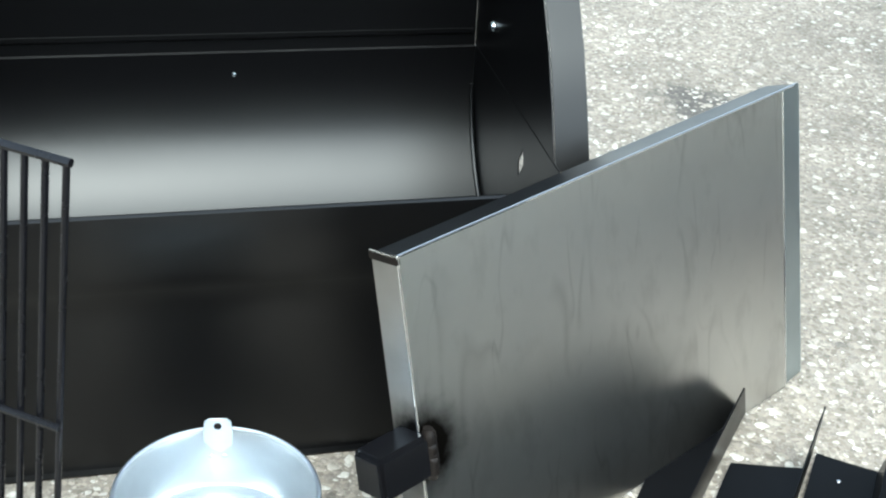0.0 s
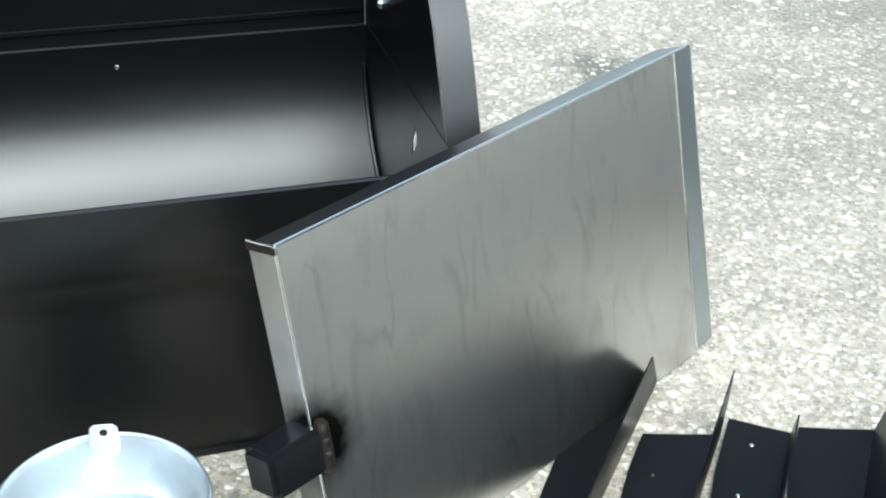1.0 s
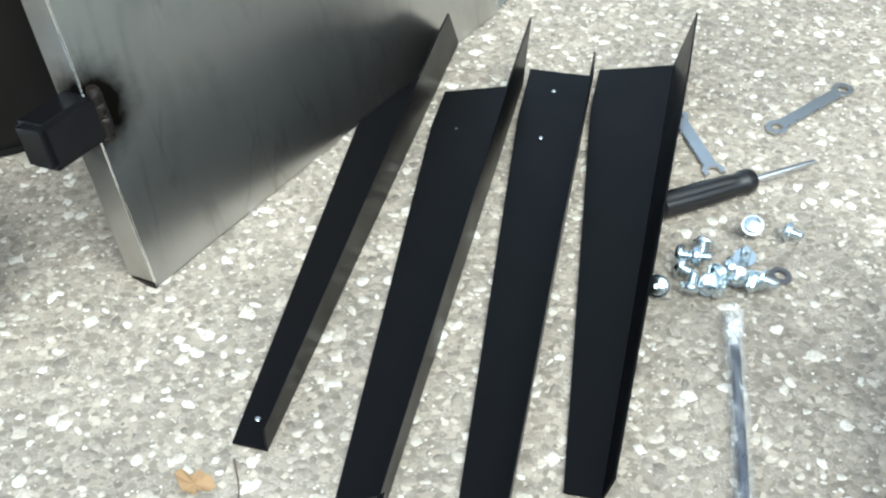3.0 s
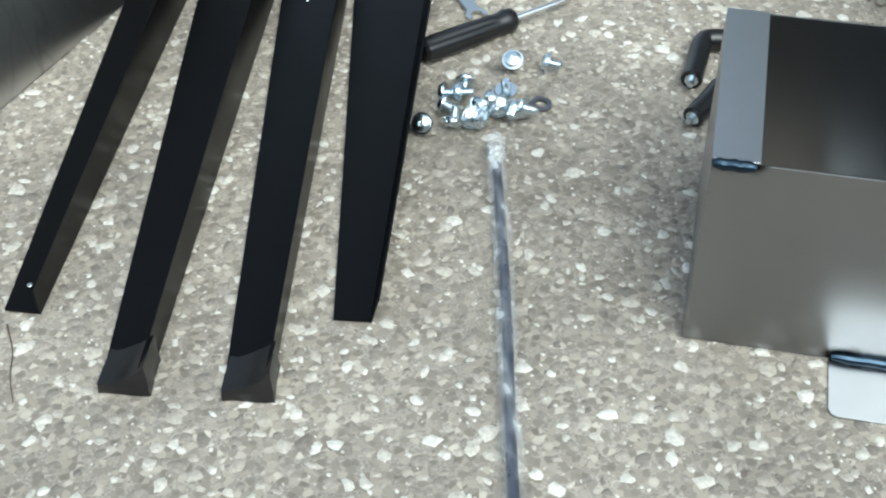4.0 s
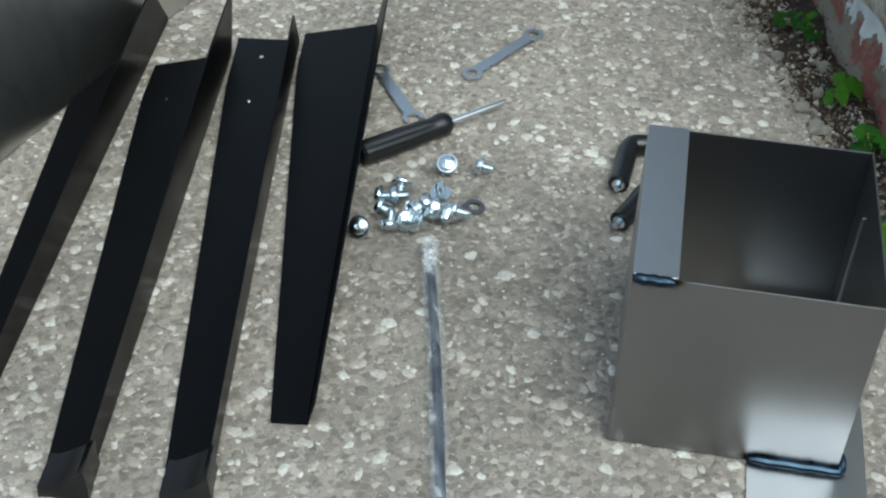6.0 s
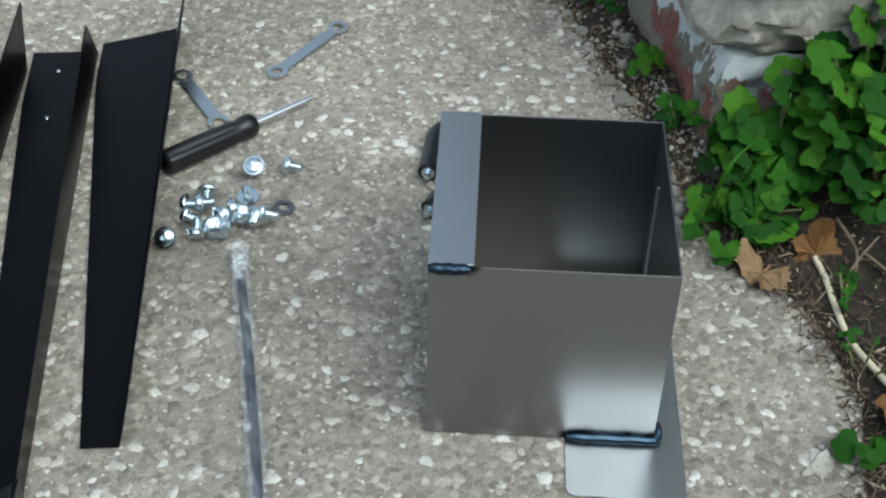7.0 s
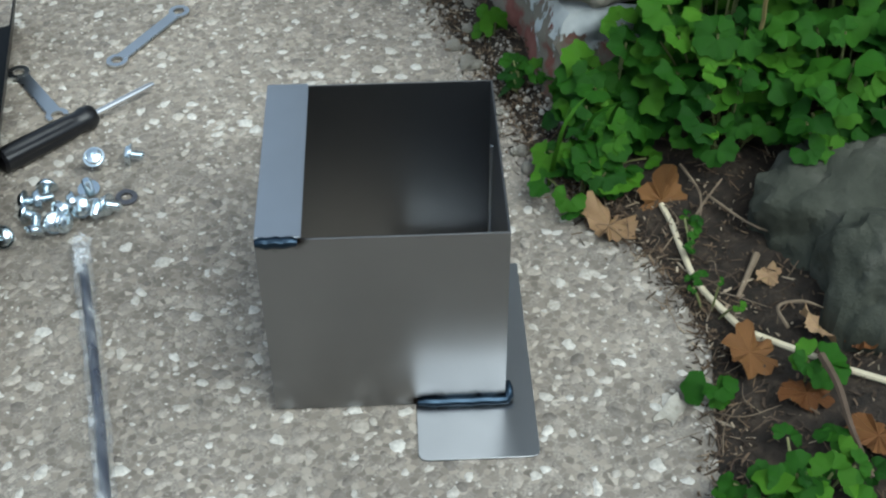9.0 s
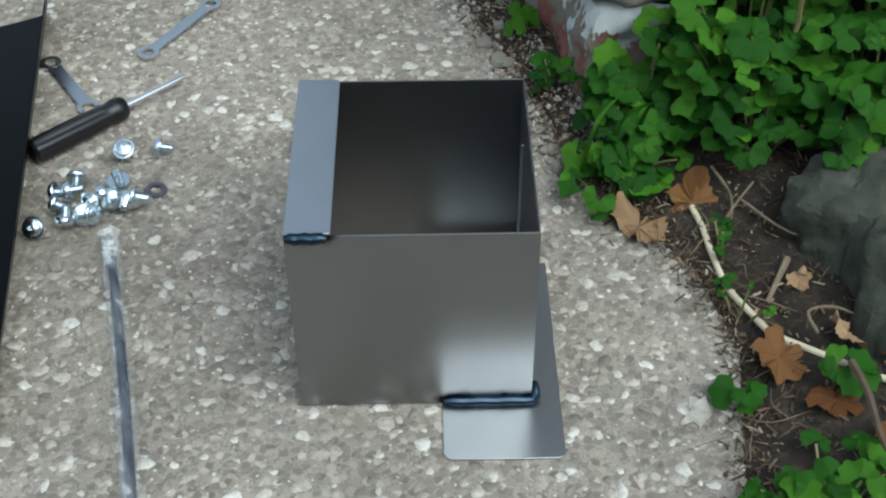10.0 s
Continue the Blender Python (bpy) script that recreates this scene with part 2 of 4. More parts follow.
MAT_WELD = steel_material("weld_bead", 0.04, 0.09, 0.28, 0.42, (0.55, 0.85, 1.25), False)
MAT_SCORCH = painted("scorched_steel", (0.006, 0.005, 0.005), (0.022, 0.016, 0.013), 0.35, 0.5, 0.5, 60.0, 0.5, 0.0001)
MAT_TUBE = painted("black_tube", (0.003, 0.003, 0.004), (0.006, 0.006, 0.007), 0.16, 0.24, 0.0, 40.0, 0.45, 0.00003)
MAT_ZINC = steel_material("galvanised", 0.72, 0.90, 0.26, 0.40, (0.96, 1.0, 1.03), False)
MAT_BOLT = steel_material("zinc_plated", 0.70, 0.86, 0.16, 0.26, (0.90, 1.0, 1.06), False)
MAT_TOOL = steel_material("tool_steel", 0.54, 0.70, 0.22, 0.34, (0.97, 1.0, 1.02), False)
MAT_CHROME = steel_material("chrome", 0.75, 0.85, 0.1, 0.16, (1, 1, 1), False)
MAT_RUBBER = painted("dark_washer", (0.10, 0.10, 0.11), (0.18, 0.18, 0.20), 0.35, 0.5, 0.8, 60.0)
MAT_LEAF = leaf_material("green_leaf", (0.010, 0.045, 0.004), (0.022, 0.083, 0.006), (0.058, 0.152, 0.010), 0.3)
MAT_STEM = painted("pale_stem", (0.10, 0.13, 0.04), (0.20, 0.20, 0.08), 0.6, 0.7)
MAT_DRY = leaf_material("dry_leaf", (0.078, 0.032, 0.012), (0.120, 0.052, 0.019), (0.19, 0.100, 0.040), 0.1)
MAT_TAN = leaf_material("tan_leaf", (0.22, 0.14, 0.075), (0.29, 0.19, 0.105), (0.36, 0.245, 0.145), 0.1)
MAT_TWIG = painted("dry_twig", (0.09, 0.062, 0.04), (0.24, 0.185, 0.125), 0.8, 0.9, 0.0, 40.0)
MAT_STRAW = painted("straw", (0.26, 0.19, 0.075), (0.42, 0.33, 0.15), 0.7, 0.8, 0.0, 40.0)
MAT_BARK = painted("brown_bark", (0.05, 0.032, 0.02), (0.11, 0.075, 0.05), 0.8, 0.9, 0.0, 60.0)
MAT_CORD = painted("white_cord", (0.50, 0.43, 0.29), (0.66, 0.59, 0.43), 0.7, 0.8, 0.0, 60.0)


def film_material():
    m, n, l, p = material("clear_film")
    p.inputs["Base Color"].default_value = (0.75, 0.78, 0.80, 1)
    p.inputs["Roughness"].default_value = 0.18
    l.new(ramp(n, l, noise_tex(n, l, 90.0, 4.0, 0.55, "Object", (1.0, 0.30, 1.0)), [(0.38, 0.05), (0.55, 0.13), (0.68, 0.48)]), p.inputs["Alpha"])
    bump(n, l, p, noise_tex(n, l, 90.0, 4.0), 0.9, 0.004)
    return m


MAT_FILM = film_material()


# ---- mesh helpers ----
def finish(name, bm, mat, smooth):
    me = bpy.data.meshes.new(name)
    bmesh.ops.recalc_face_normals(bm, faces=bm.faces)
    for f in bm.faces:
        f.smooth = smooth
    bm.to_mesh(me)
    bm.free()
    me.materials.append(mat)
    if smooth:
        me.set_sharp_from_angle(angle=radians(35))
    return me


def thing(name, m, label, category, group="", kind=""):
    ob = new(name)
    ob.empty_display_size = 0.05
    ob.matrix_basis = m
    return tagged(ob, label, category, group, kind)


def part(name, bm, mat, parent, label="", smooth=True):
    ob = new(name, finish(name, bm, mat, smooth) if isinstance(bm, bmesh.types.BMesh) else bm)
    ob.parent = parent
    return tagged(ob, label)


def solo(name, bm, mat, m, label, category, group="", kind="", smooth=True):
    ob = new(name, finish(name, bm, mat, smooth))
    ob.matrix_basis = m
    return tagged(ob, label, category, group, kind)


def block(bm, lo, hi, bevel=0.0, m=None):
    """A box between two corners, its edges rounded."""
    lo, hi = Vector(lo), Vector(hi)
    tmp = bmesh.new()
    bmesh.ops.create_cube(tmp, size=1.0, matrix=Matrix.LocRotScale((lo + hi) / 2, None, hi - lo))
    if bevel:
        bmesh.ops.bevel(tmp, geom=tmp.edges[:], offset=bevel, segments=2, affect="EDGES")
    if m:
        bmesh.ops.transform(tmp, matrix=m, verts=tmp.verts)
    join(bm, tmp)
    return bm


def join(bm, other):
    at = [bm.verts.new(v.co) for v in other.verts]
    other.verts.index_update()
    for f in other.faces:
        try:
            bm.faces.new([at[v.index] for v in f.verts])
        except ValueError:
            pass
    other.free()
    return bm


def prism(bm, outline, depth, m, bevel=0.0):
    """A flat outline (x, y), thickened by depth along z."""
    tmp = bmesh.new()
    lower = [tmp.verts.new((x, y, 0)) for x, y in outline]
    upper = [tmp.verts.new((x, y, depth)) for x, y in outline]
    tmp.faces.new(upper), tmp.faces.new(lower[::-1])
    k = len(outline)
    for i in range(k):
        tmp.faces.new((lower[i], lower[(i + 1) % k], upper[(i + 1) % k], upper[i]))
    if bevel:
        bmesh.ops.bevel(tmp, geom=tmp.edges[:], offset=bevel, segments=2, affect="EDGES")
    bmesh.ops.transform(tmp, matrix=m, verts=tmp.verts)
    return join(bm, tmp)


def lathe(bm, profile, sides=32, m=None):
    """Turns (radius, z) rows about z."""
    rings = []
    for r, z in profile:
        rings.append([bm.verts.new((r * math.cos(6.28318 * k / sides), r * math.sin(6.28318 * k / sides), z)) for k in range(sides)])
    for a, b in zip(rings, rings[1:]):
        for k in range(sides):
            bm.faces.new((a[k], a[(k + 1) % sides], b[(k + 1) % sides], b[k]))
    for ring in (rings[0], rings[-1]):
        if (ring[0].co.xy.length) < 1e-3:
            continue
    if m:
        bmesh.ops.transform(bm, matrix=m, verts=[v for r in rings for v in r])
    return bm


def tube(bm, points, radius, sides=10, caps=True, flat=1.0):
    """A round bar along points; radius may be one number or one a point."""
    pts = [Vector(p) for p in points]
    rad = radius if isinstance(radius, (list, tuple)) else [radius] * len(pts)
    rings, side = [], None
    for i, p in enumerate(pts):
        d = (pts[min(i + 1, len(pts) - 1)] - pts[max(i - 1, 0)]).normalized()
        side = d.cross(Vector((0, 0, 1))) if side is None else side - d * side.dot(d)
        if side.length < 1e-4:
            side = d.cross(Vector((0, 1, 0)))
        side.normalize()
        up = side.cross(d)
        rings.append([bm.verts.new(p + rad[i] * (side * math.cos(6.28318 * k / sides) + up * flat * math.sin(6.28318 * k / sides))) for k in range(sides)])
    for a, b in zip(rings, rings[1:]):
        for k in range(sides):
            bm.faces.new((a[k], a[(k + 1) % sides], b[(k + 1) % sides], b[k]))
    if caps:
        bm.faces.new(rings[0][::-1]), bm.faces.new(rings[-1])
    return bm


def smooth_line(points, steps=6):
    """Catmull-Rom through points."""
    p = [Vector(q) for q in points]
    p = [p[0] * 2 - p[1]] + p + [p[-1] * 2 - p[-2]]
    out = []
    for i in range(1, len(p) - 2):
        for k in range(steps):
            t = k / steps
            a, b, c, d = p[i - 1:i + 3]
            out.append(0.5 * (2 * b + (c - a) * t + (2 * a - 5 * b + 4 * c - d) * t * t + (3 * b - a - 3 * c + d) * t ** 3))
    return out + [p[-2]]


def shell(bm, profile, x0, x1, thick, steps=24):
    """Sheet metal bent to profile (y, z), drawn out along x, with thickness (inwards of the turn)."""
    pr = [Vector((y, z)) for y, z in profile]
    inner = []
    for i, p in enumerate(pr):
        d = (pr[min(i + 1, len(pr) - 1)] - pr[max(i - 1, 0)]).normalized()
        inner.append(p + Vector((-d.y, d.x)) * thick)
    xs = [x0 + (x1 - x0) * k / steps for k in range(steps + 1)]
    A = [[bm.verts.new((x, p.x, p.y)) for p in pr] for x in xs]
    B = [[bm.verts.new((x, p.x, p.y)) for p in inner] for x in xs]
    for i in range(steps):
        for k in range(len(pr) - 1):
            bm.faces.new((A[i][k], A[i + 1][k], A[i + 1][k + 1], A[i][k + 1]))
            bm.faces.new((B[i][k], B[i][k + 1], B[i + 1][k + 1], B[i + 1][k]))
        for k in (0, -1):
            bm.faces.new((A[i][k], A[i + 1][k], B[i + 1][k], B[i][k]))
    for i in (0, -1):
        for k in range(len(pr) - 1):
            bm.faces.new((A[i][k], A[i][k + 1], B[i][k + 1], B[i][k]))
    return bm


def frame_of(origin, ax, up=(0, 0, 1)):
    """A pose whose x runs along ax and whose z is as near up as can be."""
    x = Vector(ax).normalized()
    z = Vector(up)
    z = (z - x * z.dot(x)).normalized()
    y = z.cross(x)
    m = Matrix((x, y, z)).transposed().to_4x4()
    m.translation = origin
    return m


# ---- ground ----
rng = random.Random(7)
bm = bmesh.new()
bmesh.ops.create_grid(bm, x_segments=4, y_segments=4, size=400)
ground = solo("ground", bm, MAT_CONCRETE, pose(0, 0, 0), "grey exposed-aggregate concrete slab with worn pebbles", "ground", "", "structure", False)


def slab_edge(y):
    """x of the broken edge of the slab, where the soil begins."""
    pts = [(-0.6, 0.62), (0.0, 0.74), (0.19, 0.80), (0.30, 0.885), (0.40, 0.915), (0.50, 0.905), (0.60, 0.915), (0.70, 0.94), (1.0, 0.995), (2.5, 1.42), (9.0, 3.2)]
    for (ya, xa), (yb, xb) in zip(pts, pts[1:]):
        if y <= yb:
            return xa + (xb - xa) * (y - ya) / (yb - ya)
    return pts[-1][1]


def pebbles(x0, x1, y0, y1, cell, r_lo, r_hi, seed):
    r = np.random.RandomState(seed)
    verts, faces = [], []
    nx, ny = int((x1 - x0) / cell), int((y1 - y0) / cell)
    for i in range(nx):
        for j in range(ny):
            if r.rand() < 0.40:
                continue
            cx, cy = x0 + (i + r.rand()) * cell, y0 + (j + r.rand()) * cell
            if cx > slab_edge(cy) + 0.01:
                continue
            rad = r_lo + (r_hi - r_lo) * r.rand() ** 3.2
            asp, turn, k = 0.5 + 0.5 * r.rand(), r.rand() * 6.28, 8
            h = 0.0002 + rad * (0.015 + 0.05 * r.rand())
            base = len(verts)
            rr = rad * (0.62 + 0.62 * r.rand(k))
            for lift, s in ((-0.0004, 1.0), (h * 0.8, 0.88)):
                for q in range(k):
                    a = 6.28318 * q / k
                    px, py = rr[q] * s * math.cos(a), rr[q] * s * asp * math.sin(a)
                    verts.append((cx + px * math.cos(turn) - py * math.sin(turn), cy + px * math.sin(turn) + py * math.cos(turn), lift))
            verts.append((cx, cy, h))
            for q in range(k):
                n2 = (q + 1) % k
                faces.append((base + q, base + n2, base + k + n2, base + k + q))
                faces.append((base + k + q, base + k + n2, base + 2 * k))
    me = bpy.data.meshes.new("aggregate_pebbles")
    me.from_pydata(verts, [], faces)
    me.polygons.foreach_set("use_smooth", [True] * len(faces))
    me.materials.append(MAT_PEBBLE)
    ob = new("aggregate_pebbles", me)
    return tagged(ob, "tan and white pebbles set in the concrete surface", "gravel", "", "stuff")


pebbles(-0.75, 1.10, 0.05, 1.30, 0.0071, 0.0017, 0.0088, 3)
pebbles(-0.20, 1.45, 1.30, 2.95, 0.0105, 0.0026, 0.0100, 4)

# soil bed beside the slab, rising to the back
bm = bmesh.new()
rows = []
for j in range(70):
    y = -0.6 + j * 0.05 if j < 66 else -0.6 + 66 * 0.05 + (j - 65) * 1.2
    e = slab_edge(y)
    row = []
    for i in range(46):
        w = (i / 45) ** 1.4 * 1.6
        x = e - 0.012 + w + 0.012 * noise.noise((0, y * 22, 3.0))
        z = -0.003 + 0.010 * min(1, w / 0.03) + 0.10 * min(1.0, w / 0.5) ** 1.5
        z += min(1, w / 0.04) * (0.010 * noise.noise((x * 16, y * 16, 1)) + 0.006 * noise.noise((x * 50, y * 50, 2)))
        row.append(bm.verts.new((x, y, z)))
    rows.append(row)
for a, b in zip(rows, rows[1:]):
    for i in range(45):
        bm.faces.new((a[i], a[i + 1], b[i + 1], b[i]))
soil = solo("soil_bed", bm, MAT_SOIL, pose(0, 0, 0), "dark crumbly soil bed along the concrete edge", "soil", "", "structure")


def soil_z(x, y):
    w = max(0.0, x - slab_edge(y) + 0.012)
    return -0.003 + 0.010 * min(1, w / 0.03) + 0.10 * min(1.0, w / 0.5) ** 1.5


def rock(name, size, m, mat, seed, label, category, rough=0.22, kind="", group="", boxy=0.75):
    bm = bmesh.new()
    bmesh.ops.create_icosphere(bm, subdivisions=5, radius=1.0)
    for v in bm.verts:
        c = v.co.copy()
        b = Vector((abs(c.x) ** boxy * (1 if c.x > 0 else -1), abs(c.y) ** boxy * (1 if c.y > 0 else -1), abs(c.z) ** boxy * (1 if c.z > 0 else -1)))
        n1 = noise.fractal(b * 1.3 + Vector((seed, 0, 0)), 1.0, 2.0, 4)
        n2 = noise.fractal(b * 5 + Vector((0, seed, 0)), 1.0, 2.0, 4)
        b *= 1 + rough * n1 + 0.05 * n2
        v.co = Vector((b.x * size[0], b.y * size[1], b.z * size[2]))
    return solo(name, bm, mat, m, label, category, group, kind)


# ---- foundation wall with peeling paint ----
WALL_O, WALL_D = Vector((0.978, 0.645, 0)), Vector((0.255, 0.967, 0)).normalized()
WALL = frame_of(WALL_O, WALL_D)
bm = bmesh.new()
nu, nv = 150, 14
H_WALL = 0.105


# front face (faces -y... the slab), top and near end, as one rough skin
def skin(fn, na, nb_):
    g = [[bm.verts.new(fn(a / na, b / nb_)) for b in range(nb_ + 1)] for a in range(na + 1)]
    for a in range(na):
        for b in range(nb_):
            bm.faces.new((g[a][b], g[a + 1][b], g[a + 1][b + 1], g[a][b + 1]))


def wall_front(a, b):
    u, z = a * 1.9, -0.02 + b * (H_WALL + 0.02)
    return (u, 0.028 * (1 - b) ** 2 * 0.6 + 0.010 * noise.fractal(Vector((u * 14, z * 20, 0)), 1.0, 2.0, 5), z)


def wall_top(a, b):
    u = a * 1.9
    p = wall_front(a, 1.0)
    return (u, p[1] * (1 - b) - 0.25 * b, H_WALL + 0.008 * noise.noise((u * 20, b * 9, 0)) * min(1, b * 6))


def wall_end(a, b):
    z = -0.02 + b * (H_WALL + 0.02)
    p = wall_front(0.0, b)
    return (0.012 * noise.noise((a * 9, z * 40, 7)) * min(1, a * 6), p[1] * (1 - a) - 0.25 * a, z)


skin(wall_front, nu, nv), skin(wall_top, nu, 10), skin(wall_end, 24, nv)
bmesh.ops.remove_doubles(bm, verts=bm.verts, dist=0.0006)
solo("wall_foundation", bm, MAT_PEELING, WALL, "low foundation wall with peeling white paint over red", "wall", "", "structure")

blocks = [(0.10, 0.20, 0.15, 0.10), (0.44, 0.15, 0.15, 0.095), (0.75, 0.16, 0.15, 0.10), (1.08, 0.17, 0.15, 0.10), (1.42, 0.17, 0.15, 0.10)]
for k, (u, hx, hy, hz) in enumerate(blocks):
    rock("wall_stone", (hx, hy, hz), WALL @ pose(u + 0.06, -0.115, H_WALL + 0.088, 0, 0, 3 * (k % 3 - 1)), MAT_PALE_STONE, 3.1 + k * 2.7,
         "rough pale whitewashed fieldstone on the foundation wall", "stone", 0.10, "", "stones of the wall", 0.5)
rock("boulder", (0.085, 0.075, 0.080), pose(1.074, 0.353, 0.002, 8, -10, 25), MAT_DARK_STONE, 11.0, "mossy dark grey boulder in the soil bed", "rock")
rock("boulder", (0.080, 0.068, 0.085), pose(1.040, 0.240, 0.012, 0, 12, -20), MAT_DARK_STONE, 17.0, "grey fieldstone lying against a larger boulder", "rock")
rock("boulder", (0.16, 0.14, 0.13), pose(1.33, 0.42, 0.10, 10, 0, 60), MAT_DARK_STONE, 23.0, "grey fieldstone behind the green plants", "rock")
rock("boulder", (0.15, 0.15, 0.15), pose(1.36, 0.70, 0.12, 0, 0, 10), MAT_DARK_STONE, 29.0, "grey fieldstone behind the green plants", "rock")

# added unseen walls: one above the foundation for shade, one behind for dark reflections
MAT_UNSEEN_WALL = painted("unseen_wall_grey", (0.20, 0.195, 0.185), (0.28, 0.275, 0.26), 0.7, 0.85, 0.0, 2.0)
bm = bmesh.new()
block(bm, (0.16, -0.30, 0.33), (9.5, -0.12, 1.9), 0.01)
block(bm, (0.16, -5.0, 0.33), (0.34, -0.32, 1.9), 0.01)
solo("wall_unseen_side", bm, MAT_UNSEEN_WALL, WALL, "unseen plain grey wall added above the foundation to shade the bed", "wall", "", "structure", False)
for name, lo, hi in (("wall_unseen_rear", (-7.0, -3.8, 0.0), (3.0, -3.6, 3.1)),):
    bm = bmesh.new()
    block(bm, lo, hi, 0.01)
    solo(name, bm, MAT_UNSEEN_WALL, pose(0, 0, 0), "unseen plain grey wall added behind the camera to darken reflections", "wall", "", "structure", False)

# ---- grill body ----
GRILL = frame_of((-0.101, 1.053, 0), (0.966, 0.259, 0))
grill = thing("barrel_grill", GRILL, "black enamelled barrel grill body standing open without legs", "grill")
GX0, GX1 = -0.43, 0.215
front = [(0.004, 0.301), (0.001, 0.2995), (0.000, 0.285), (0.0015, 0.26), (0.0035, 0.235), (0.005, 0.215), (0.0075, 0.211), (0.0075, 0.18), (0.007, 0.12), (0.006, 0.06), (0.004, 0.002)]
bm = bmesh.new()
shell(bm, front, GX0, GX1, 0.0016)
part("front_panel", bm, MAT_BLACK, grill)
cy, cz, rr = 0.222, 0.270, 0.213
inside = [(0.006, 0.300)] + [(cy - rr * math.cos(a), cz - rr * math.sin(a)) for a in [radians(q) for q in range(4, 184, 6)]] + [(0.4352, 0.2745)]
bm = bmesh.new()
shell(bm, inside, GX0, GX1, 0.0016, 30)
part("trough", bm, MAT_BLACK, grill, "smooth satin black curved inside of the barrel")
rear = [(0.438, 0.255), (0.447, 0.20), (0.44, 0.12), (0.40, 0.06), (0.33, 0.02), (0.22, 0.004), (-0.004, 0.004)]
bm = bmesh.new()
shell(bm, rear, GX0, GX1, 0.0016, 4)
part("rear_panel", bm, MAT_BLACK, grill)
for side, gx in (("left", GX0), ("right", GX1)):
    bm = bmesh.new()
    ring = front[::-1] + [(0.02, 0.296), (0.06, 0.280), (0.30, 0.279), (0.436, 0.277)] + rear
    cut = prism(bm, [(y, z) for y, z in ring], 0.0016, Matrix(((0, 0, 1, gx), (1, 0, 0, 0), (0, 1, 0, 0), (0, 0, 0, 1))))
    if side == "left":
        part("end_panel", bm, MAT_BLACK, grill, "black steel end panel of the body", False)
    else:
        # the right end has a diamond hole: built as a frame of four pieces round it
        bm.free()
        bm = bmesh.new()
        hole = [(0.199, 0.228), (0.206, 0.246), (0.219, 0.222), (0.214, 0.205)]
        T = Matrix(((0, 0, 1, gx), (1, 0, 0, 0), (0, 1, 0, 0), (0, 0, 0, 1)))
        fr = front[::-1]
        left_side = fr + [(0.02, 0.296), (0.06, 0.280), (0.206, 0.2795), hole[1], hole[0], hole[3], (0.214, 0.004), (-0.004, 0.004)]
        right_side = [(0.206, 0.2795), (0.30, 0.279), (0.436, 0.277)] + rear[:-1] + [(0.214, 0.004), hole[3], hole[2], hole[1]]
        prism(bm, left_side, 0.0016, T), prism(bm, right_side, 0.0016, T)
        part("end_panel", bm, MAT_BLACK, grill, "black steel end panel with a diamond hole", False)
bm = bmesh.new()
tube(bm, [(GX1 - 0.003, cy - (rr - 0.003) * math.cos(radians(q)), cz - (rr - 0.003) * math.sin(radians(q))) for q in range(60, 170, 6)], 0.0028, 8)
part("weld_seam", bm, MAT_BLACK, grill)
bm = bmesh.new()
tube(bm, [(GX0, 0.4375, 0.2725), (0.0, 0.4375, 0.2725), (GX1, 0.4375, 0.2725)], 0.0028, 10)
part("hinge_lip", bm, MAT_BLACK, grill)
bm = bmesh.new()
lathe(bm, [(0.0001, 0.0), (0.003, 0.0), (0.003, 0.0015), (0.0001, 0.0022)], 10, pose(-0.09, 0.4325, 0.247, 82, 0, 0))
part("rivet", bm, MAT_BOLT, grill)

lid = part("lid", shell(bmesh.new(), [(0.4395, 0.270), (0.4415, 0.290), (0.4432, 0.315), (0.446, 0.37), (0.446, 0.45), (0.442, 0.53), (0.430, 0.62), (0.41, 0.69), (0.37, 0.73), (0.30, 0.735)], GX0, GX1, 0.0016, 4), MAT_BLACK, grill, "open curved black barrel lid")
lid_edge = [(0.098, 0.272), (0.112, 0.30), (0.133, 0.34), (0.160, 0.385), (0.195, 0.43), (0.225, 0.49), (0.25, 0.56), (0.275, 0.64), (0.30, 0.735)]
for gx in (GX0 - 0.0022, GX1 + 0.0006):
    bm = bmesh.new()
    ring = lid_edge + [(0.372, 0.732), (0.413, 0.692), (0.434, 0.62), (0.446, 0.53), (0.450, 0.45), (0.450, 0.37), (0.448, 0.315), (0.446, 0.276), (0.29, 0.2735)]
    prism(bm, ring, 0.0016, Matrix(((0, 0, 1, gx), (1, 0, 0, 0), (0, 1, 0, 0), (0, 0, 0, 1))))
    part("lid_end", bm, MAT_BLACK, lid, "", False)
bm = bmesh.new()
shell(bm, lid_edge, GX1 + 0.0024, GX1 + 0.040, 0.0016, 3)
part("lid_flange", bm, MAT_BLACK, lid)
bm = bmesh.new()
shell(bm, [(0.4412, 0.290), (0.4372, 0.294), (0.4368, 0.299)], GX0 + 0.004, GX1 - 0.004, 0.0016, 4)
part("lid_rib", bm, MAT_BLACK, lid)
bm = bmesh.new()
lathe(bm, [(0.0001, 0.004), (0.005, 0.004), (0.007, 0.001), (0.007, 0.0)], 14, pose(GX1 - 0.0002, 0.363, 0.330, 0, -90, 0))
part("lid_bolt", bm, MAT_BOLT, lid)

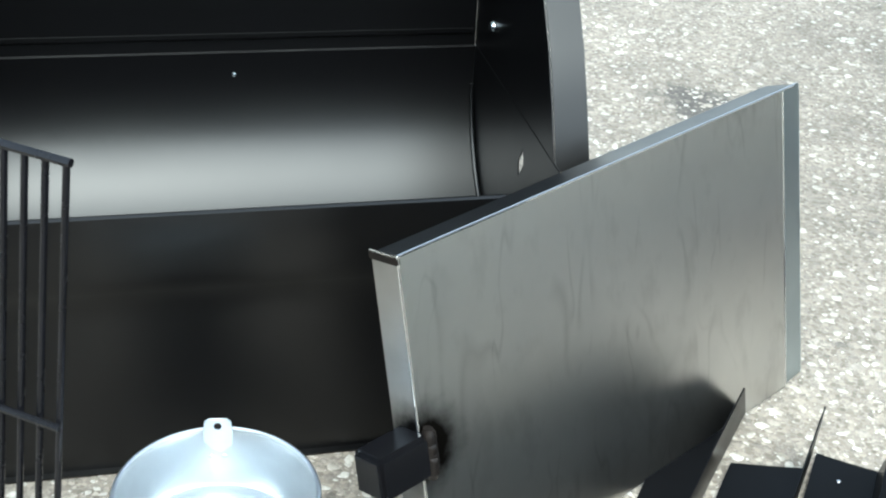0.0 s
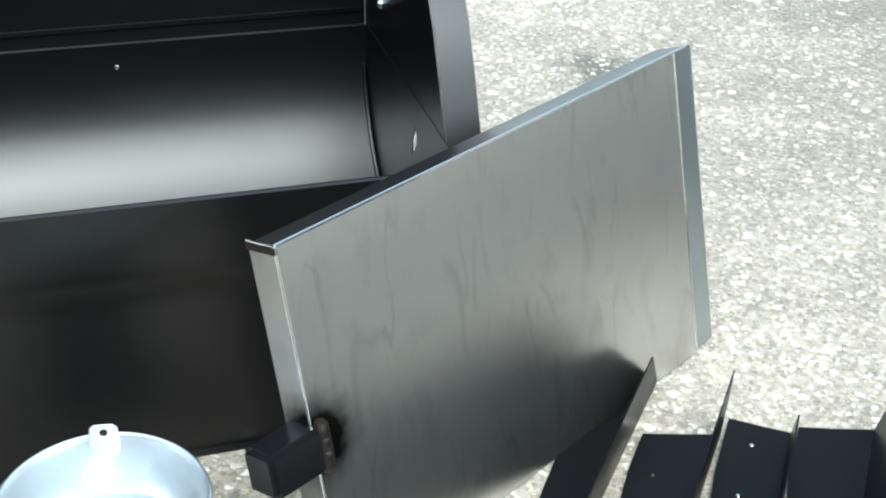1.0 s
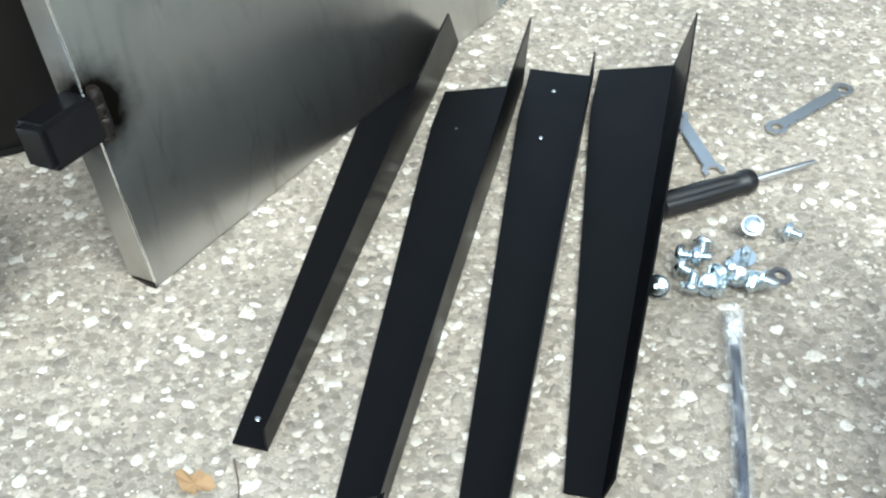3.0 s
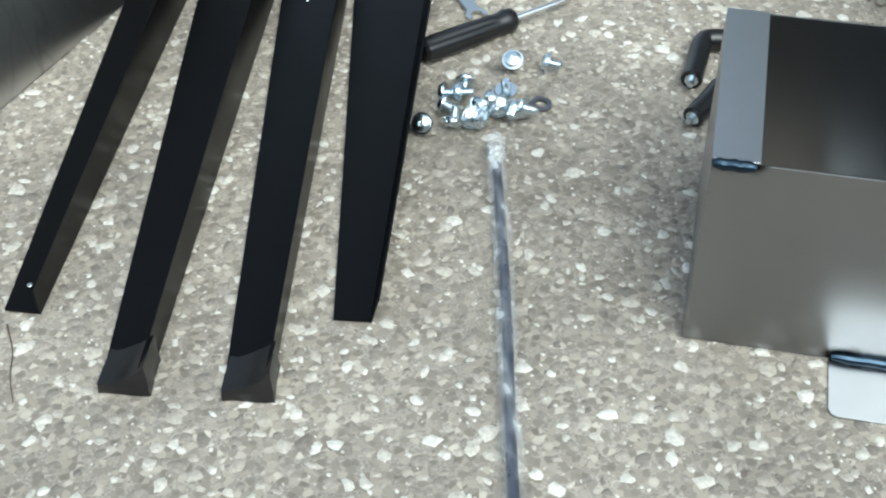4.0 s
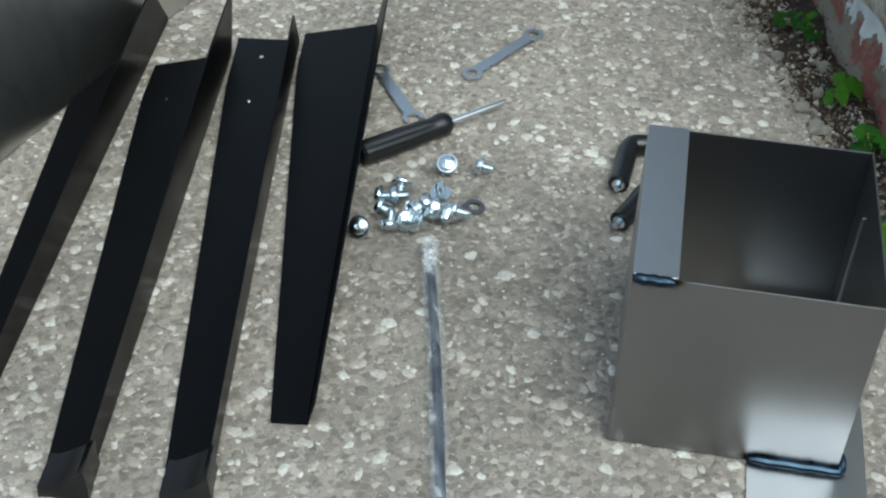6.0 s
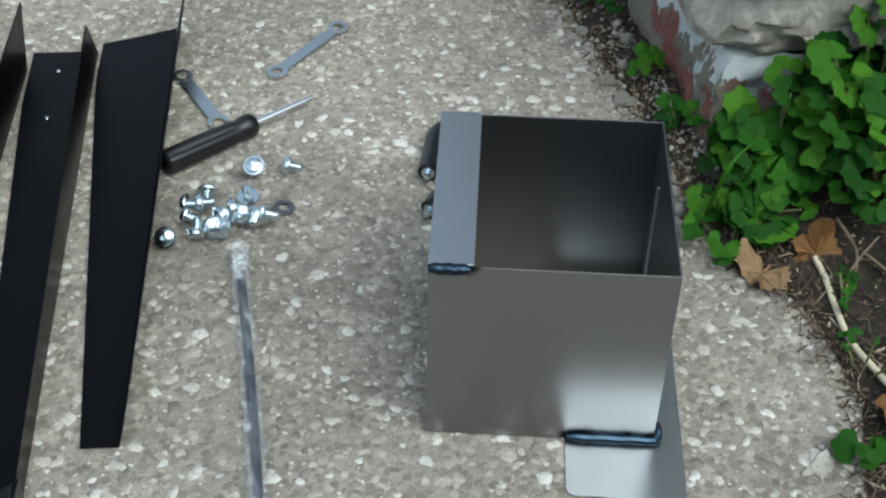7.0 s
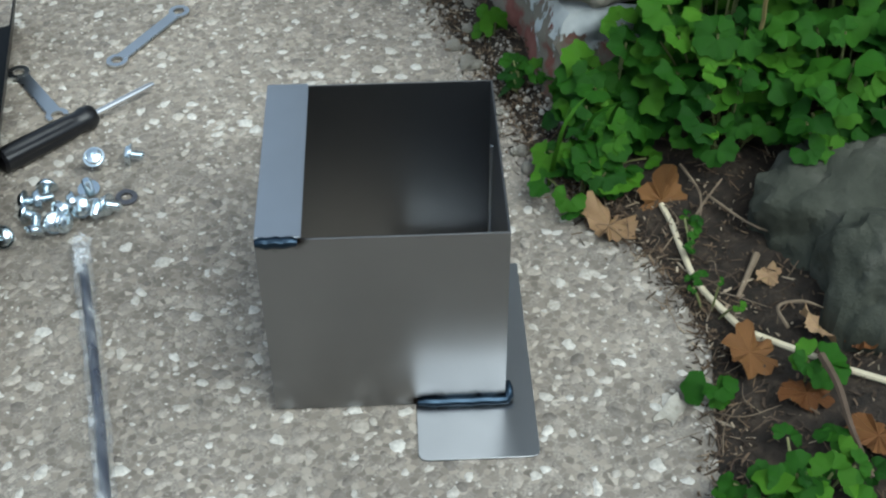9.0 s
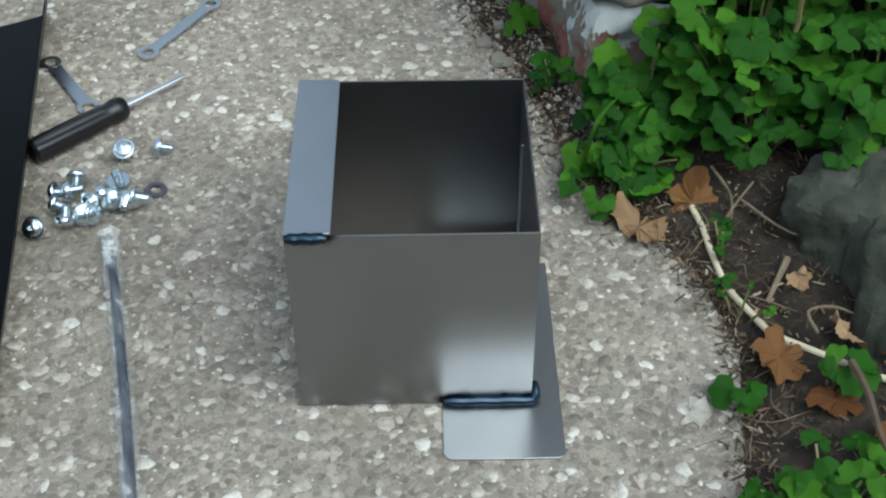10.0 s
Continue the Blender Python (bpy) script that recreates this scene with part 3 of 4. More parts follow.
# ---- wire cooking rack leaning on the body ----
T_ = Vector((-0.309, 0.835, 0.436))
B_ = Vector((-0.352, 0.775, 0.004))
run = Vector((-0.93, 0.36, 0.0)).normalized()
rack = thing("cooking_rack", frame_of(B_, run, (T_ - B_)), "black wire cooking rack leaning upright against the grill", "rack")
RH = (T_ - B_).length
for k in range(10):
    bm = bmesh.new()
    x = k * 0.0195
    tube(bm, [(x, 0, 0.004), (x, 0, RH * 0.5), (x, 0, RH - 0.002)], 0.0031, 8)
    part("rod", bm, MAT_WIRE, rack)
for z, y, r in ((RH, -0.0, 0.004), (RH * 0.472, 0.0062, 0.0034), (0.004, 0.0, 0.004)):
    bm = bmesh.new()
    tube(bm, [(-0.004, y, z), (0.10, y, z), (0.215, y, z)], r, 8)
    part("cross_bar", bm, MAT_WIRE, rack)

# ---- galvanised pail ----
PAIL_R, PAIL_H = 0.086, 0.155
pail = thing("pail", pose(-0.208, 0.795, 0), "shiny galvanised steel drip pail with a bail ear", "bucket")
bm = bmesh.new()
prof = [(0.0001, 0.004), (0.058, 0.004), (0.064, 0.006), (0.066, 0.02), (0.072, 0.06), (0.0745, 0.064), (0.0738, 0.068), (0.0775, 0.092), (0.080, 0.096), (0.0792, 0.10), (PAIL_R - 0.002, PAIL_H - 0.006), (PAIL_R, PAIL_H - 0.002), (PAIL_R - 0.0015, PAIL_H)]
prof += [(PAIL_R - 0.0036, PAIL_H - 0.004), (0.0772, 0.10), (0.0778, 0.096), (0.0755, 0.092), (0.0718, 0.068), (0.0725, 0.064), (0.070, 0.06), (0.064, 0.02), (0.062, 0.0075), (0.0001, 0.0065)]
lathe(bm, prof, 56)
part("bucket", bm, MAT_ZINC, pail)
bm = bmesh.new()
tube(bm, [((PAIL_R) * math.cos(6.28318 * k / 56), PAIL_R * math.sin(6.28318 * k / 56), PAIL_H) for k in range(57)], 0.0026, 8, False)
part("rim", bm, MAT_ZINC, pail)
bm = bmesh.new()
EARM = frame_of((-0.013, PAIL_R - 0.0055, 0), (0.99, 0.14, 0), (0, 0, 1))
ear_out = [(-0.0125, 0.118), (0.0125, 0.118), (0.013, 0.156), (0.012, 0.167), (0.008, 0.1705), (-0.008, 0.1705), (-0.012, 0.167), (-0.013, 0.156)]
prism(bm, ear_out, 0.0016, EARM @ Matrix(((1, 0, 0, 0), (0, 0, 1, -0.001), (0, 1, 0, 0), (0, 0, 0, 1))), 0.0004)
ear = part("ear", bm, MAT_ZINC, pail)
for x, z, r in ((-0.006, 0.128, 0.0028), (0.006, 0.128, 0.0028)):
    bm = bmesh.new()
    lathe(bm, [(0.0001, 0.0016), (r * 0.7, 0.0014), (r, 0.0)], 12, EARM @ pose(x, -0.001, z, 90, 0, 0))
    part("rivet", bm, MAT_ZINC, ear)
bm = bmesh.new()
lathe(bm, [(0.0001, 0.0004), (0.0035, 0.0004), (0.0035, 0.0)], 12, EARM @ pose(0, -0.0012, 0.1625, 90, 0, 0))
part("hole", bm, MAT_SCORCH, ear)

# ---- drip tray leaning back on the grill ----
TB, TR_, TT = Vector((-0.0075, 0.8175, 0.0)), Vector((0.405, 1.241, 0.0)), Vector((-0.079, 0.869, 0.3495))
tu = (TR_ - TB).normalized()
lean = (TT - TB) - tu * (TT - TB).dot(tu)
TRAY = frame_of(TB + Vector((0, 0, 0.002)), tu, lean)
TL, TH, TD = (TR_ - TB).length + 0.014, lean.length, 0.033
tray = thing("drip_tray", TRAY, "bare steel drip tray with smears leaning against the grill", "tray")
bm = bmesh.new()
block(bm, (0, -0.0008, 0), (TL - 0.0398, 0.0008, TH), 0.0006)
part("pan", bm, MAT_STEEL, tray)
bm = bmesh.new()
block(bm, (-0.0009, 0.0, 0), (0.0009, TD, TH), 0.0006)
part("side_flange", bm, MAT_STEEL, tray)
bm = bmesh.new()
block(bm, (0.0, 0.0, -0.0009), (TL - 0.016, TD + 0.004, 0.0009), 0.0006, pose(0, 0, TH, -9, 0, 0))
part("top_flange", bm, MAT_DARK_FLANGE, tray, "tray top flange, coloured dark for the reflected grill")
bm = bmesh.new()
block(bm, (0.0, -0.0007, 0.003), (0.0385, 0.0009, TH - 0.001), 0.0006, pose(TL - 0.040, 0, 0, 0, 0, 6))
tube(bm, [(TL - 0.0032, 0.0058, 0.004), (TL - 0.0032, 0.0058, TH * 0.5), (TL - 0.0032, 0.0058, TH - 0.008), (TL - 0.006, 0.0056, TH - 0.002)], [0.0032, 0.0032, 0.0032, 0.0022], 14)
part("rolled_edge", bm, MAT_SKY_EDGE, tray, "rolled edge of the tray, tinted blue-grey for reflected sky")
bm = bmesh.new()
for a, b in (((0.0, 0.0, TH), (TL - 0.018, 0.0, TH)), ((0.0, 0.0, 0.0), (0.0, 0.0, TH)), ((TL - 0.0395, -0.0004, 0.004), (TL - 0.0395, -0.0004, TH))):
    tube(bm, [a, b], 0.0014, 8)
part("bright_bend", bm, MAT_CHROME, tray, "thin bright line along the tray's bends")
for z0, z1 in ((TH - 0.0085, TH - 0.0012), (-0.0012, 0.006)):
    bm = bmesh.new()
    block(bm, (-0.0022, -0.0012, z0), (0.0022, TD + 0.002, z1), 0.0009)
    part("corner_weld", bm, MAT_SCORCH, tray, "dark welded corner of the tray")
bm = bmesh.new()
tube(bm, [(-0.0012, -0.0006, TH + 0.0002), (-0.0014, TD * 0.5, TH), (-0.0012, TD, TH + 0.0002)], 0.0014, 8)
part("bright_bend", bm, MAT_CHROME, tray, "thin bright line over the corner weld")
bm = bmesh.new()
block(bm, (-0.056, -0.012, 0.153), (0.003, 0.026, 0.196), 0.0045)
spout = part("drain_spout", bm, MAT_TUBE, tray, "short glossy black square drain spout")
bm = bmesh.new()
tube(bm, [(0.005 + 0.001 * rng.random(), -0.006 - 0.001 * rng.random(), 0.149 + 0.0022 * k) for k in range(24)], [0.0045 + 0.0022 * min(1, k / 3, (23 - k) / 3) + 0.0003 * (k % 2) for k in range(24)], 10)
part("weld", bm, MAT_SCORCH, spout, "scorched dark weld")

# ---- four black legs ----
def leg_mesh(length, w0, w1, f0, f1, cut_a, cut_f, cut_b, tilt):
    """L-section leg along y from the foot; flat side on the ground, flange upright on its right."""
    t = 0.0018
    flat, flange = bmesh.new(), bmesh.new()
    n = 20
    def w(s): return w0 + (w1 - w0) * min(1.0, s / (length * 0.86))
    def f(s): return f0 + (f1 - f0) * min(1.0, s / (length * 0.86))
    A, B = [], []
    for k in range(n + 1):
        q = k / n
        sa, sf, sb = q * (length + cut_a), q * (length + cut_f), q * (length + cut_b)
        A.append(((-w(sa) + 0.0, sa), (0.0, sf)))
        B.append(((0.0, sf), (f(sb), sb)))
    def sheet(bm, rows, place):
        lo = [[bm.verts.new(place(a, s, 0.0)) for a, s in (r[0], ((r[0][0] + r[1][0]) / 2, (r[0][1] + r[1][1]) / 2), r[1])] for r in rows]
        hi = [[bm.verts.new(place(a, s, t)) for a, s in (r[0], ((r[0][0] + r[1][0]) / 2, (r[0][1] + r[1][1]) / 2), r[1])] for r in rows]
        for g, flip in ((lo, 1), (hi, 0)):
            for i in range(len(g) - 1):
                for j in range(2):
                    bm.faces.new((g[i][j], g[i][j + 1], g[i + 1][j + 1], g[i + 1][j]))
        for i in range(len(lo) - 1):
            for j in (0, 2):
                bm.faces.new((lo[i][j], lo[i + 1][j], hi[i + 1][j], hi[i][j]))
        for i in (0, -1):
            for j in range(2):
                bm.faces.new((lo[i][j], lo[i][j + 1], hi[i][j + 1], hi[i][j]))
        return bm
    sheet(flat, A, lambda a, s, h: (a, s, 0.0015 + h + 0.0025 * (a / w1) ** 2))
    sheet(flange, B, lambda a, s, h: (-0.0014 + a * tilt + h, s, 0.0014 + a * 0.985))
    return flat, flange


def leg(p_foot, p_top, spec, boot, label, holes, hole_mat):
    d = (Vector((*p_top, 0)) - Vector((*p_foot, 0)))
    m = frame_of((*p_foot, 0), d) @ pose(0, 0, 0, 0, 0, -90)
    ob = thing("angle_bar", m, label, "steel angle", "black steel angles")
    flat, flange = leg_mesh(*spec)
    w0 = spec[1]
    body = part("flat_side", flat, MAT_LEG, ob)
    part("upright_flange", flange, MAT_LEG, ob)
    if boot:
        bm = bmesh.new()
        tmp = bmesh.new()
        bmesh.ops.create_cube(tmp, size=1.0)
        bmesh.ops.subdivide_edges(tmp, edges=tmp.edges[:], cuts=5, use_grid_fill=True)
        for v in tmp.verts:
            x, y, z = v.co
            flare = 1.0 + 0.06 * (0.5 - y)
            v.co = Vector((-w0 / 2 + 0.002 + x * (w0 + 0.002) * flare, -0.003 + (y + 0.5) * 0.036, 0.0005 + (z + 0.5) * (0.011 + 0.023 * (x + 0.5) ** 2) * (1.0 - 0.12 * (0.5 + y))))
            v.co += Vector((0.0012, 0.001, 0.0012 * (z > -0.4))) * noise.noise(Vector((x * 5, y * 5, z * 5 + w0 * 900)))
        join(bm, tmp)
        part("foot_cap", bm, MAT_PLASTIC, ob, "black rubber foot cap")
    for x, y in holes:
        bm = bmesh.new()
        lathe(bm, [(0.0001, 0.0004), (0.0019, 0.0004), (0.0024, 0.0)], 12, pose(x, y, 0.0042))
        part("hole", bm, hole_mat, ob)
    return ob


TAPER = (0.028, 0.066)
leg((0.075, 0.612), (0.331, 1.167), (0.600, 0.029, 0.067, *TAPER, 0.0, 0.010, -0.036, 0.0), False, "tapered black steel angle leg lying in front of the tray", [(-0.018, 0.028)], MAT_TOOL)
leg((0.1425, 0.505), (0.389, 1.086), (0.600, 0.035, 0.077, *TAPER, -0.020, 0.016, 0.048, 0.0), True, "tapered black steel angle leg with a rubber foot cap", [(-0.052, 0.52)], MAT_RUBBER)
leg((0.2295, 0.470), (0.4635, 1.080), (0.640, 0.035, 0.068, *TAPER, 0.005, 0.008, -0.042, 0.04), True, "tapered black steel angle leg with a rubber foot cap", [(-0.038, 0.61), (-0.040, 0.525)], MAT_TOOL)
leg((0.3225, 0.521), (0.556, 1.085), (0.585, 0.030, 0.078, 0.028, 0.062, -0.010, 0.022, 0.036, 0.27), False, "tapered black steel angle leg lying beside the screwdriver", [(-0.055, 0.51)], MAT_SCORCH)

# ---- hopper box with mounting plate ----
BOX = frame_of((0.5476, 0.4307, 0), (0.158, -0.0895, 0))
BW, BD, BH, bt = 0.181, 0.186, 0.1812, 0.0016
box = thing("steel_box", BOX, "open grey steel box with welded corners and a base plate", "box")
bm = bmesh.new()
block(bm, (0, 0, 0.002), (BW, bt, BH), 0.0005)
part("front_wall", bm, MAT_BOX, box)
bm = bmesh.new()
block(bm, (0, BD - bt, 0.002), (BW, BD, BH), 0.0005)
part("back_wall", bm, MAT_BOX, box)
for x in (0.0, BW - bt):
    bm = bmesh.new()
    block(bm, (x, bt + 0.0002, 0.002), (x + bt, BD - bt - 0.0002, BH - 0.0004), 0.0004)
    part("side_wall", bm, MAT_BOX, box)
bm = bmesh.new()
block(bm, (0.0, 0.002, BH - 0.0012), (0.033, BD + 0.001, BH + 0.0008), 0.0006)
part("top_flange", bm, MAT_SKY_FLANGE, box, "bent flange along one top edge, coloured paler for reflected sky")
bm = bmesh.new()
tube(bm, [(0.001 + 0.029 * k / 8, -0.0005, BH - 0.002 + 0.0006 * math.sin(k * 2.1)) for k in range(9)], [0.003, 0.0042, 0.0045, 0.0042, 0.0046, 0.0043, 0.0045, 0.004, 0.003], 10)
part("weld_bead", bm, MAT_WELD, box, "blue-black weld bead")
bm = bmesh.new()
tube(bm, [(0.112 + 0.070 * k / 10, -0.0016, 0.0058 + 0.0004 * math.sin(k * 1.9)) for k in range(11)] + [(0.1838, 0.001, 0.0075), (0.1842, 0.006, 0.0105), (0.184, 0.012, 0.012)],
     [0.0025, 0.0038] + [0.0042, 0.0039] * 4 + [0.0040, 0.0042, 0.0036, 0.002], 10)
part("weld_bead", bm, MAT_WELD, box, "blue-black weld bead")
bm = bmesh.new()
tube(bm, [(BW - bt - 0.0008, 0.1475, 0.012 + 0.0131 * k) for k in range(11)], [0.0014 + 0.0003 * (k % 2) for k in range(11)], 8)
part("corner_weld", bm, MAT_ZINC, box, "silvery seam down the inside of the side wall")
bm = bmesh.new()
px0, px1, py0, py1, pr = 0.111, 0.204, -0.057, 0.159, 0.006
plate_out = [(px0, py1), (px0, py0 + pr), (px0 + 0.3 * pr, py0 + 0.3 * pr), (px0 + pr, py0), (px1 - pr, py0), (px1 - 0.3 * pr, py0 + 0.3 * pr), (px1, py0 + pr), (px1, py1)]
prism(bm, plate_out, 0.0018, pose(0, 0, 0.0008), 0.0003)
part("mounting_plate", bm, MAT_BASE, box, "flat pale steel plate under the box")

# ---- tools ----
def screwdriver(m):
    ob = thing("screwdriver", m, "screwdriver with a black fluted handle and bright shaft", "screwdriver")
    bm = bmesh.new()
    n, rows = 36, []
    for s, r in ((0.0, 0.0001), (0.0, 0.0085), (0.003, 0.0108), (0.012, 0.0114), (0.05, 0.0112), (0.078, 0.0106), (0.084, 0.0099), (0.090, 0.0098), (0.095, 0.0112), (0.104, 0.0105), (0.107, 0.0085), (0.107, 0.0001)):
        ring = []
        for k in range(n):
            a = 6.28318 * k / n
            flute = 0.0018 * max(0, math.cos(6 * a)) if 0.008 < s < 0.08 else 0
            ring.append(bm.verts.new((s, (r * 1.12 - flute) * math.cos(a), (r * 1.12 - flute) * math.sin(a))))
        rows.append(ring)
    for a, b in zip(rows, rows[1:]):
        for k in range(n):
            bm.faces.new((a[k], a[(k + 1) % n], b[(k + 1) % n], b[k]))
    part("handle", bm, MAT_PLASTIC, ob)
    bm = bmesh.new()
    tube(bm, [(0.106, 0, 0), (0.15, 0, 0), (0.172, 0, 0), (0.180, 0, 0)], [0.0033, 0.0033, 0.0033, 0.0029], 12)
    part("shaft", bm, MAT_CHROME, ob)
    return ob


screwdriver(frame_of((0.462, 0.838, 0.0138), (0.175, 0.046, -0.0035)))


def wrench(m, length, label, jaw):
    bm = bmesh.new()
    t = 0.0028
    block(bm, (0.0085, -0.0074, 0.0001), (length - 0.0085, 0.0074, t - 0.0001), 0.0009)
    for x, open_end in ((0.0, False), (length, jaw)):
        n, r0, r1 = 26, 0.0062, 0.0114
        side = -1 if x == 0 else 1
        tmp = bmesh.new()
        span = [6.28318 * k / n for k in range(n + 1)] if not open_end else [radians(62) + radians(236) * k / n for k in range(n + 1)]
        rings = []
        for a in span:
            wob = 1.0 + (0.06 * math.cos(6 * a) if not open_end else 0)
            rings.append([tmp.verts.new((x + q * math.cos(a) * side, q * math.sin(a), z)) for q, z in ((r0 * wob, 0), (r1, 0), (r1, t), (r0 * wob, t))])
        for a, b in zip(rings, rings[1:]):
            for k in range(4):
                tmp.faces.new((a[k], b[k], b[(k + 1) % 4], a[(k + 1) % 4]))
        if open_end:
            tmp.faces.new(rings[0]), tmp.faces.new(rings[-1][::-1])
        join(bm, tmp)
    return solo("wrench", bm, MAT_TOOL, m, label, "wrench", "stamped wrenches", smooth=True)


wrench(frame_of((0.624, 0.953, 0.002), (0.094, 0.053, 0.0)), 0.108, "flat stamped steel wrench lying on the concrete", False)
wrench(frame_of((0.529, 0.988, 0.002), (0.008, -0.098, 0.0)), 0.094, "flat stamped steel wrench with its end under the screwdriver", True)


# ---- screws and washer ----
def bolt_meshes():
    head, washer, shank = bmesh.new(), bmesh.new(), bmesh.new()
    lathe(head, [(0.0001, 0.0018), (0.0010, 0.0020), (0.0018, 0.0041), (0.0040, 0.0038), (0.0060, 0.0028), (0.0068, 0.0010), (0.0068, 0.0)], 18)
    lathe(washer, [(0.0032, 0.0), (0.0082, -0.0001), (0.0085, -0.0008), (0.0082, -0.0016), (0.0032, -0.0016)], 24)
    prof, z = [(0.0035, -0.0016)], -0.0018
    for k in range(7):
        prof += [(0.0037, z), (0.0031, z - 0.0007)]
        z -= 0.0014
    lathe(shank, prof + [(0.0024, z), (0.0001, z)], 14)
    return finish("head", head, MAT_BOLT, True), finish("washer", washer, MAT_BOLT, True), finish("shank", shank, MAT_BOLT, True)


BOLT = bolt_meshes()


def bolt(x, y, tip, turn, lift=0.0):
    """tip: degrees by which the bolt lies over (0 stands on its head's face up)."""
    low = min(0.0052 * math.cos(radians(tip)), 0) - 0.0093 * abs(math.sin(radians(tip)))
    low = min(low, -0.012 * math.cos(radians(tip)) - 0.003 * abs(math.sin(radians(tip)))) if tip < 90 else min(low, 0.0052 * math.cos(radians(tip)))
    ob = thing("screw", pose(x, y, 0.0012 - low * 1.25 + lift, tip, 0, turn), "zinc-plated machine screw with a captive washer", "screw", "loose screws")
    for me, nm in zip(BOLT, ("head", "washer", "shank")):
        part(nm, me, MAT_BOLT, ob).matrix_basis = Matrix.Scale(1.25, 4)


for x, y, tip, turn, lift in ((0.4290, 0.7326, 52, -40, 0.000), (0.5391, 0.7950, 28, -30, 0.000), (0.5704, 0.7853, 80, 240, 0.000), (0.4873, 0.7817, 72, 155, 0.000),
                              (0.4616, 0.7705, 95, 240, 0.000), (0.4573, 0.7545, 80, 220, 0.000), (0.4721, 0.7597, 85, 260, 0.006), (0.4570, 0.7256, 128, -30, 0.000),
                              (0.4750, 0.7283, 60, 0, 0.000), (0.4832, 0.7243, 70, 30, 0.000), (0.4975, 0.7403, 85, -90, 0.005), (0.5024, 0.7326, 60, -30, 0.003),
                              (0.5193, 0.7587, 168, 150, 0.000), (0.5156, 0.7269, 95, 150, 0.000), (0.5243, 0.7254, 95, 220, 0.000), (0.4838, 0.7364, 80, -60, 0.003)):
    bolt(x, y, tip, turn, lift)
bm = bmesh.new()
lathe(bm, [(0.0052, 0.0), (0.0102, 0.0), (0.0106, 0.0008), (0.0100, 0.0019), (0.0054, 0.0019), (0.0052, 0.0)], 28)
solo("washer", bm, MAT_RUBBER, pose(0.5470, 0.7385, 0.0018, 4, 3, 0), "dark flat washer lying beside the loose screws", "washer")

# ---- bagged rod ----
rod_pts = smooth_line([(x, y, 0.0072) for x, y in ((0.477, 0.664), (0.452, 0.580), (0.429, 0.505), (0.405, 0.431), (0.380, 0.355), (0.357, 0.278), (0.343, 0.222))], 5)
rod = thing("igniter_rod", pose(0, 0, 0), "thin dark metal rod in a clear plastic sleeve", "rod")
bm = bmesh.new()
tube(bm, rod_pts, 0.0044, 12)
part("core", bm, MAT_ROD, rod)
bm = bmesh.new()
bag = [Vector((0.486, 0.694, 0.004)), Vector((0.482, 0.682, 0.005))] + rod_pts
rads = [0.011, 0.0098] + [0.0090 + 0.0008 * math.sin(k * 1.7) + 0.0005 * math.sin(k * 4.1) for k in range(len(rod_pts))]
tube(bm, bag, rads, 12, False, 0.86)
sleeve = part("sleeve", bm, MAT_FILM, rod, "crinkled clear plastic sleeve")

# crumpled open end of the sleeve
bm = bmesh.new()
tube(bm, [(0.478, 0.668, 0.008), (0.481, 0.678, 0.010), (0.484, 0.688, 0.009), (0.488, 0.699, 0.006)], [0.0065, 0.0085, 0.0070, 0.0085], 16, False, 0.86)
for v in bm.verts:
    k = noise.noise(v.co * 190.0)
    v.co += Vector((0.0030 * k, 0.0030 * noise.noise(v.co * 150.0 + Vector((7, 0, 0))), 0.0025 * abs(k)))
MAT_CRUMPLE, n_, l_, p_ = material("crumpled_film")
p_.inputs["Base Color"].default_value = (0.78, 0.80, 0.82, 1)
p_.inputs["Roughness"].default_value = 0.2
l_.new(ramp(n_, l_, noise_tex(n_, l_, 220.0, 3.0), [(0.40, 0.06), (0.64, 0.50)]), p_.inputs["Alpha"])
part("sleeve_end", bm, MAT_CRUMPLE, rod, "crumpled whitish end of the clear sleeve")

# ---- two black handles ----
def handle(pts, label):
    ob = thing("pull_handle", pose(0, 0, 0), label, "handle", "black handles")
    line = smooth_line(pts, 7)
    bm = bmesh.new()
    tube(bm, line, 0.0104, 14)
    part("grip", bm, MAT_PLASTIC, ob)
    for a, b in ((line[0], line[1]), (line[-1], line[-2])):
        bm = bmesh.new()
        d = (a - b).normalized()
        tube(bm, [a - d * 0.001, a + d * 0.002], 0.0065, 14)
        tube(bm, [a + d * 0.002, a + d * 0.009], 0.0032, 10)
        part("stud", bm, MAT_BOLT, ob)


handle([(0.690, 0.718, 0.0115), (0.708, 0.744, 0.0115), (0.724, 0.766, 0.0125), (0.738, 0.768, 0.013), (0.770, 0.752, 0.013), (0.800, 0.735, 0.013), (0.806, 0.722, 0.012), (0.796, 0.700, 0.0115)], "curved black pull handle with bright studs")
handle([(0.667, 0.666, 0.0115), (0.690, 0.682, 0.0115), (0.712, 0.698, 0.0125), (0.728, 0.696, 0.013), (0.752, 0.680, 0.013), (0.776, 0.664, 0.013), (0.780, 0.654, 0.012), (0.768, 0.640, 0.0115)], "curved black pull handle lying near the steel box")


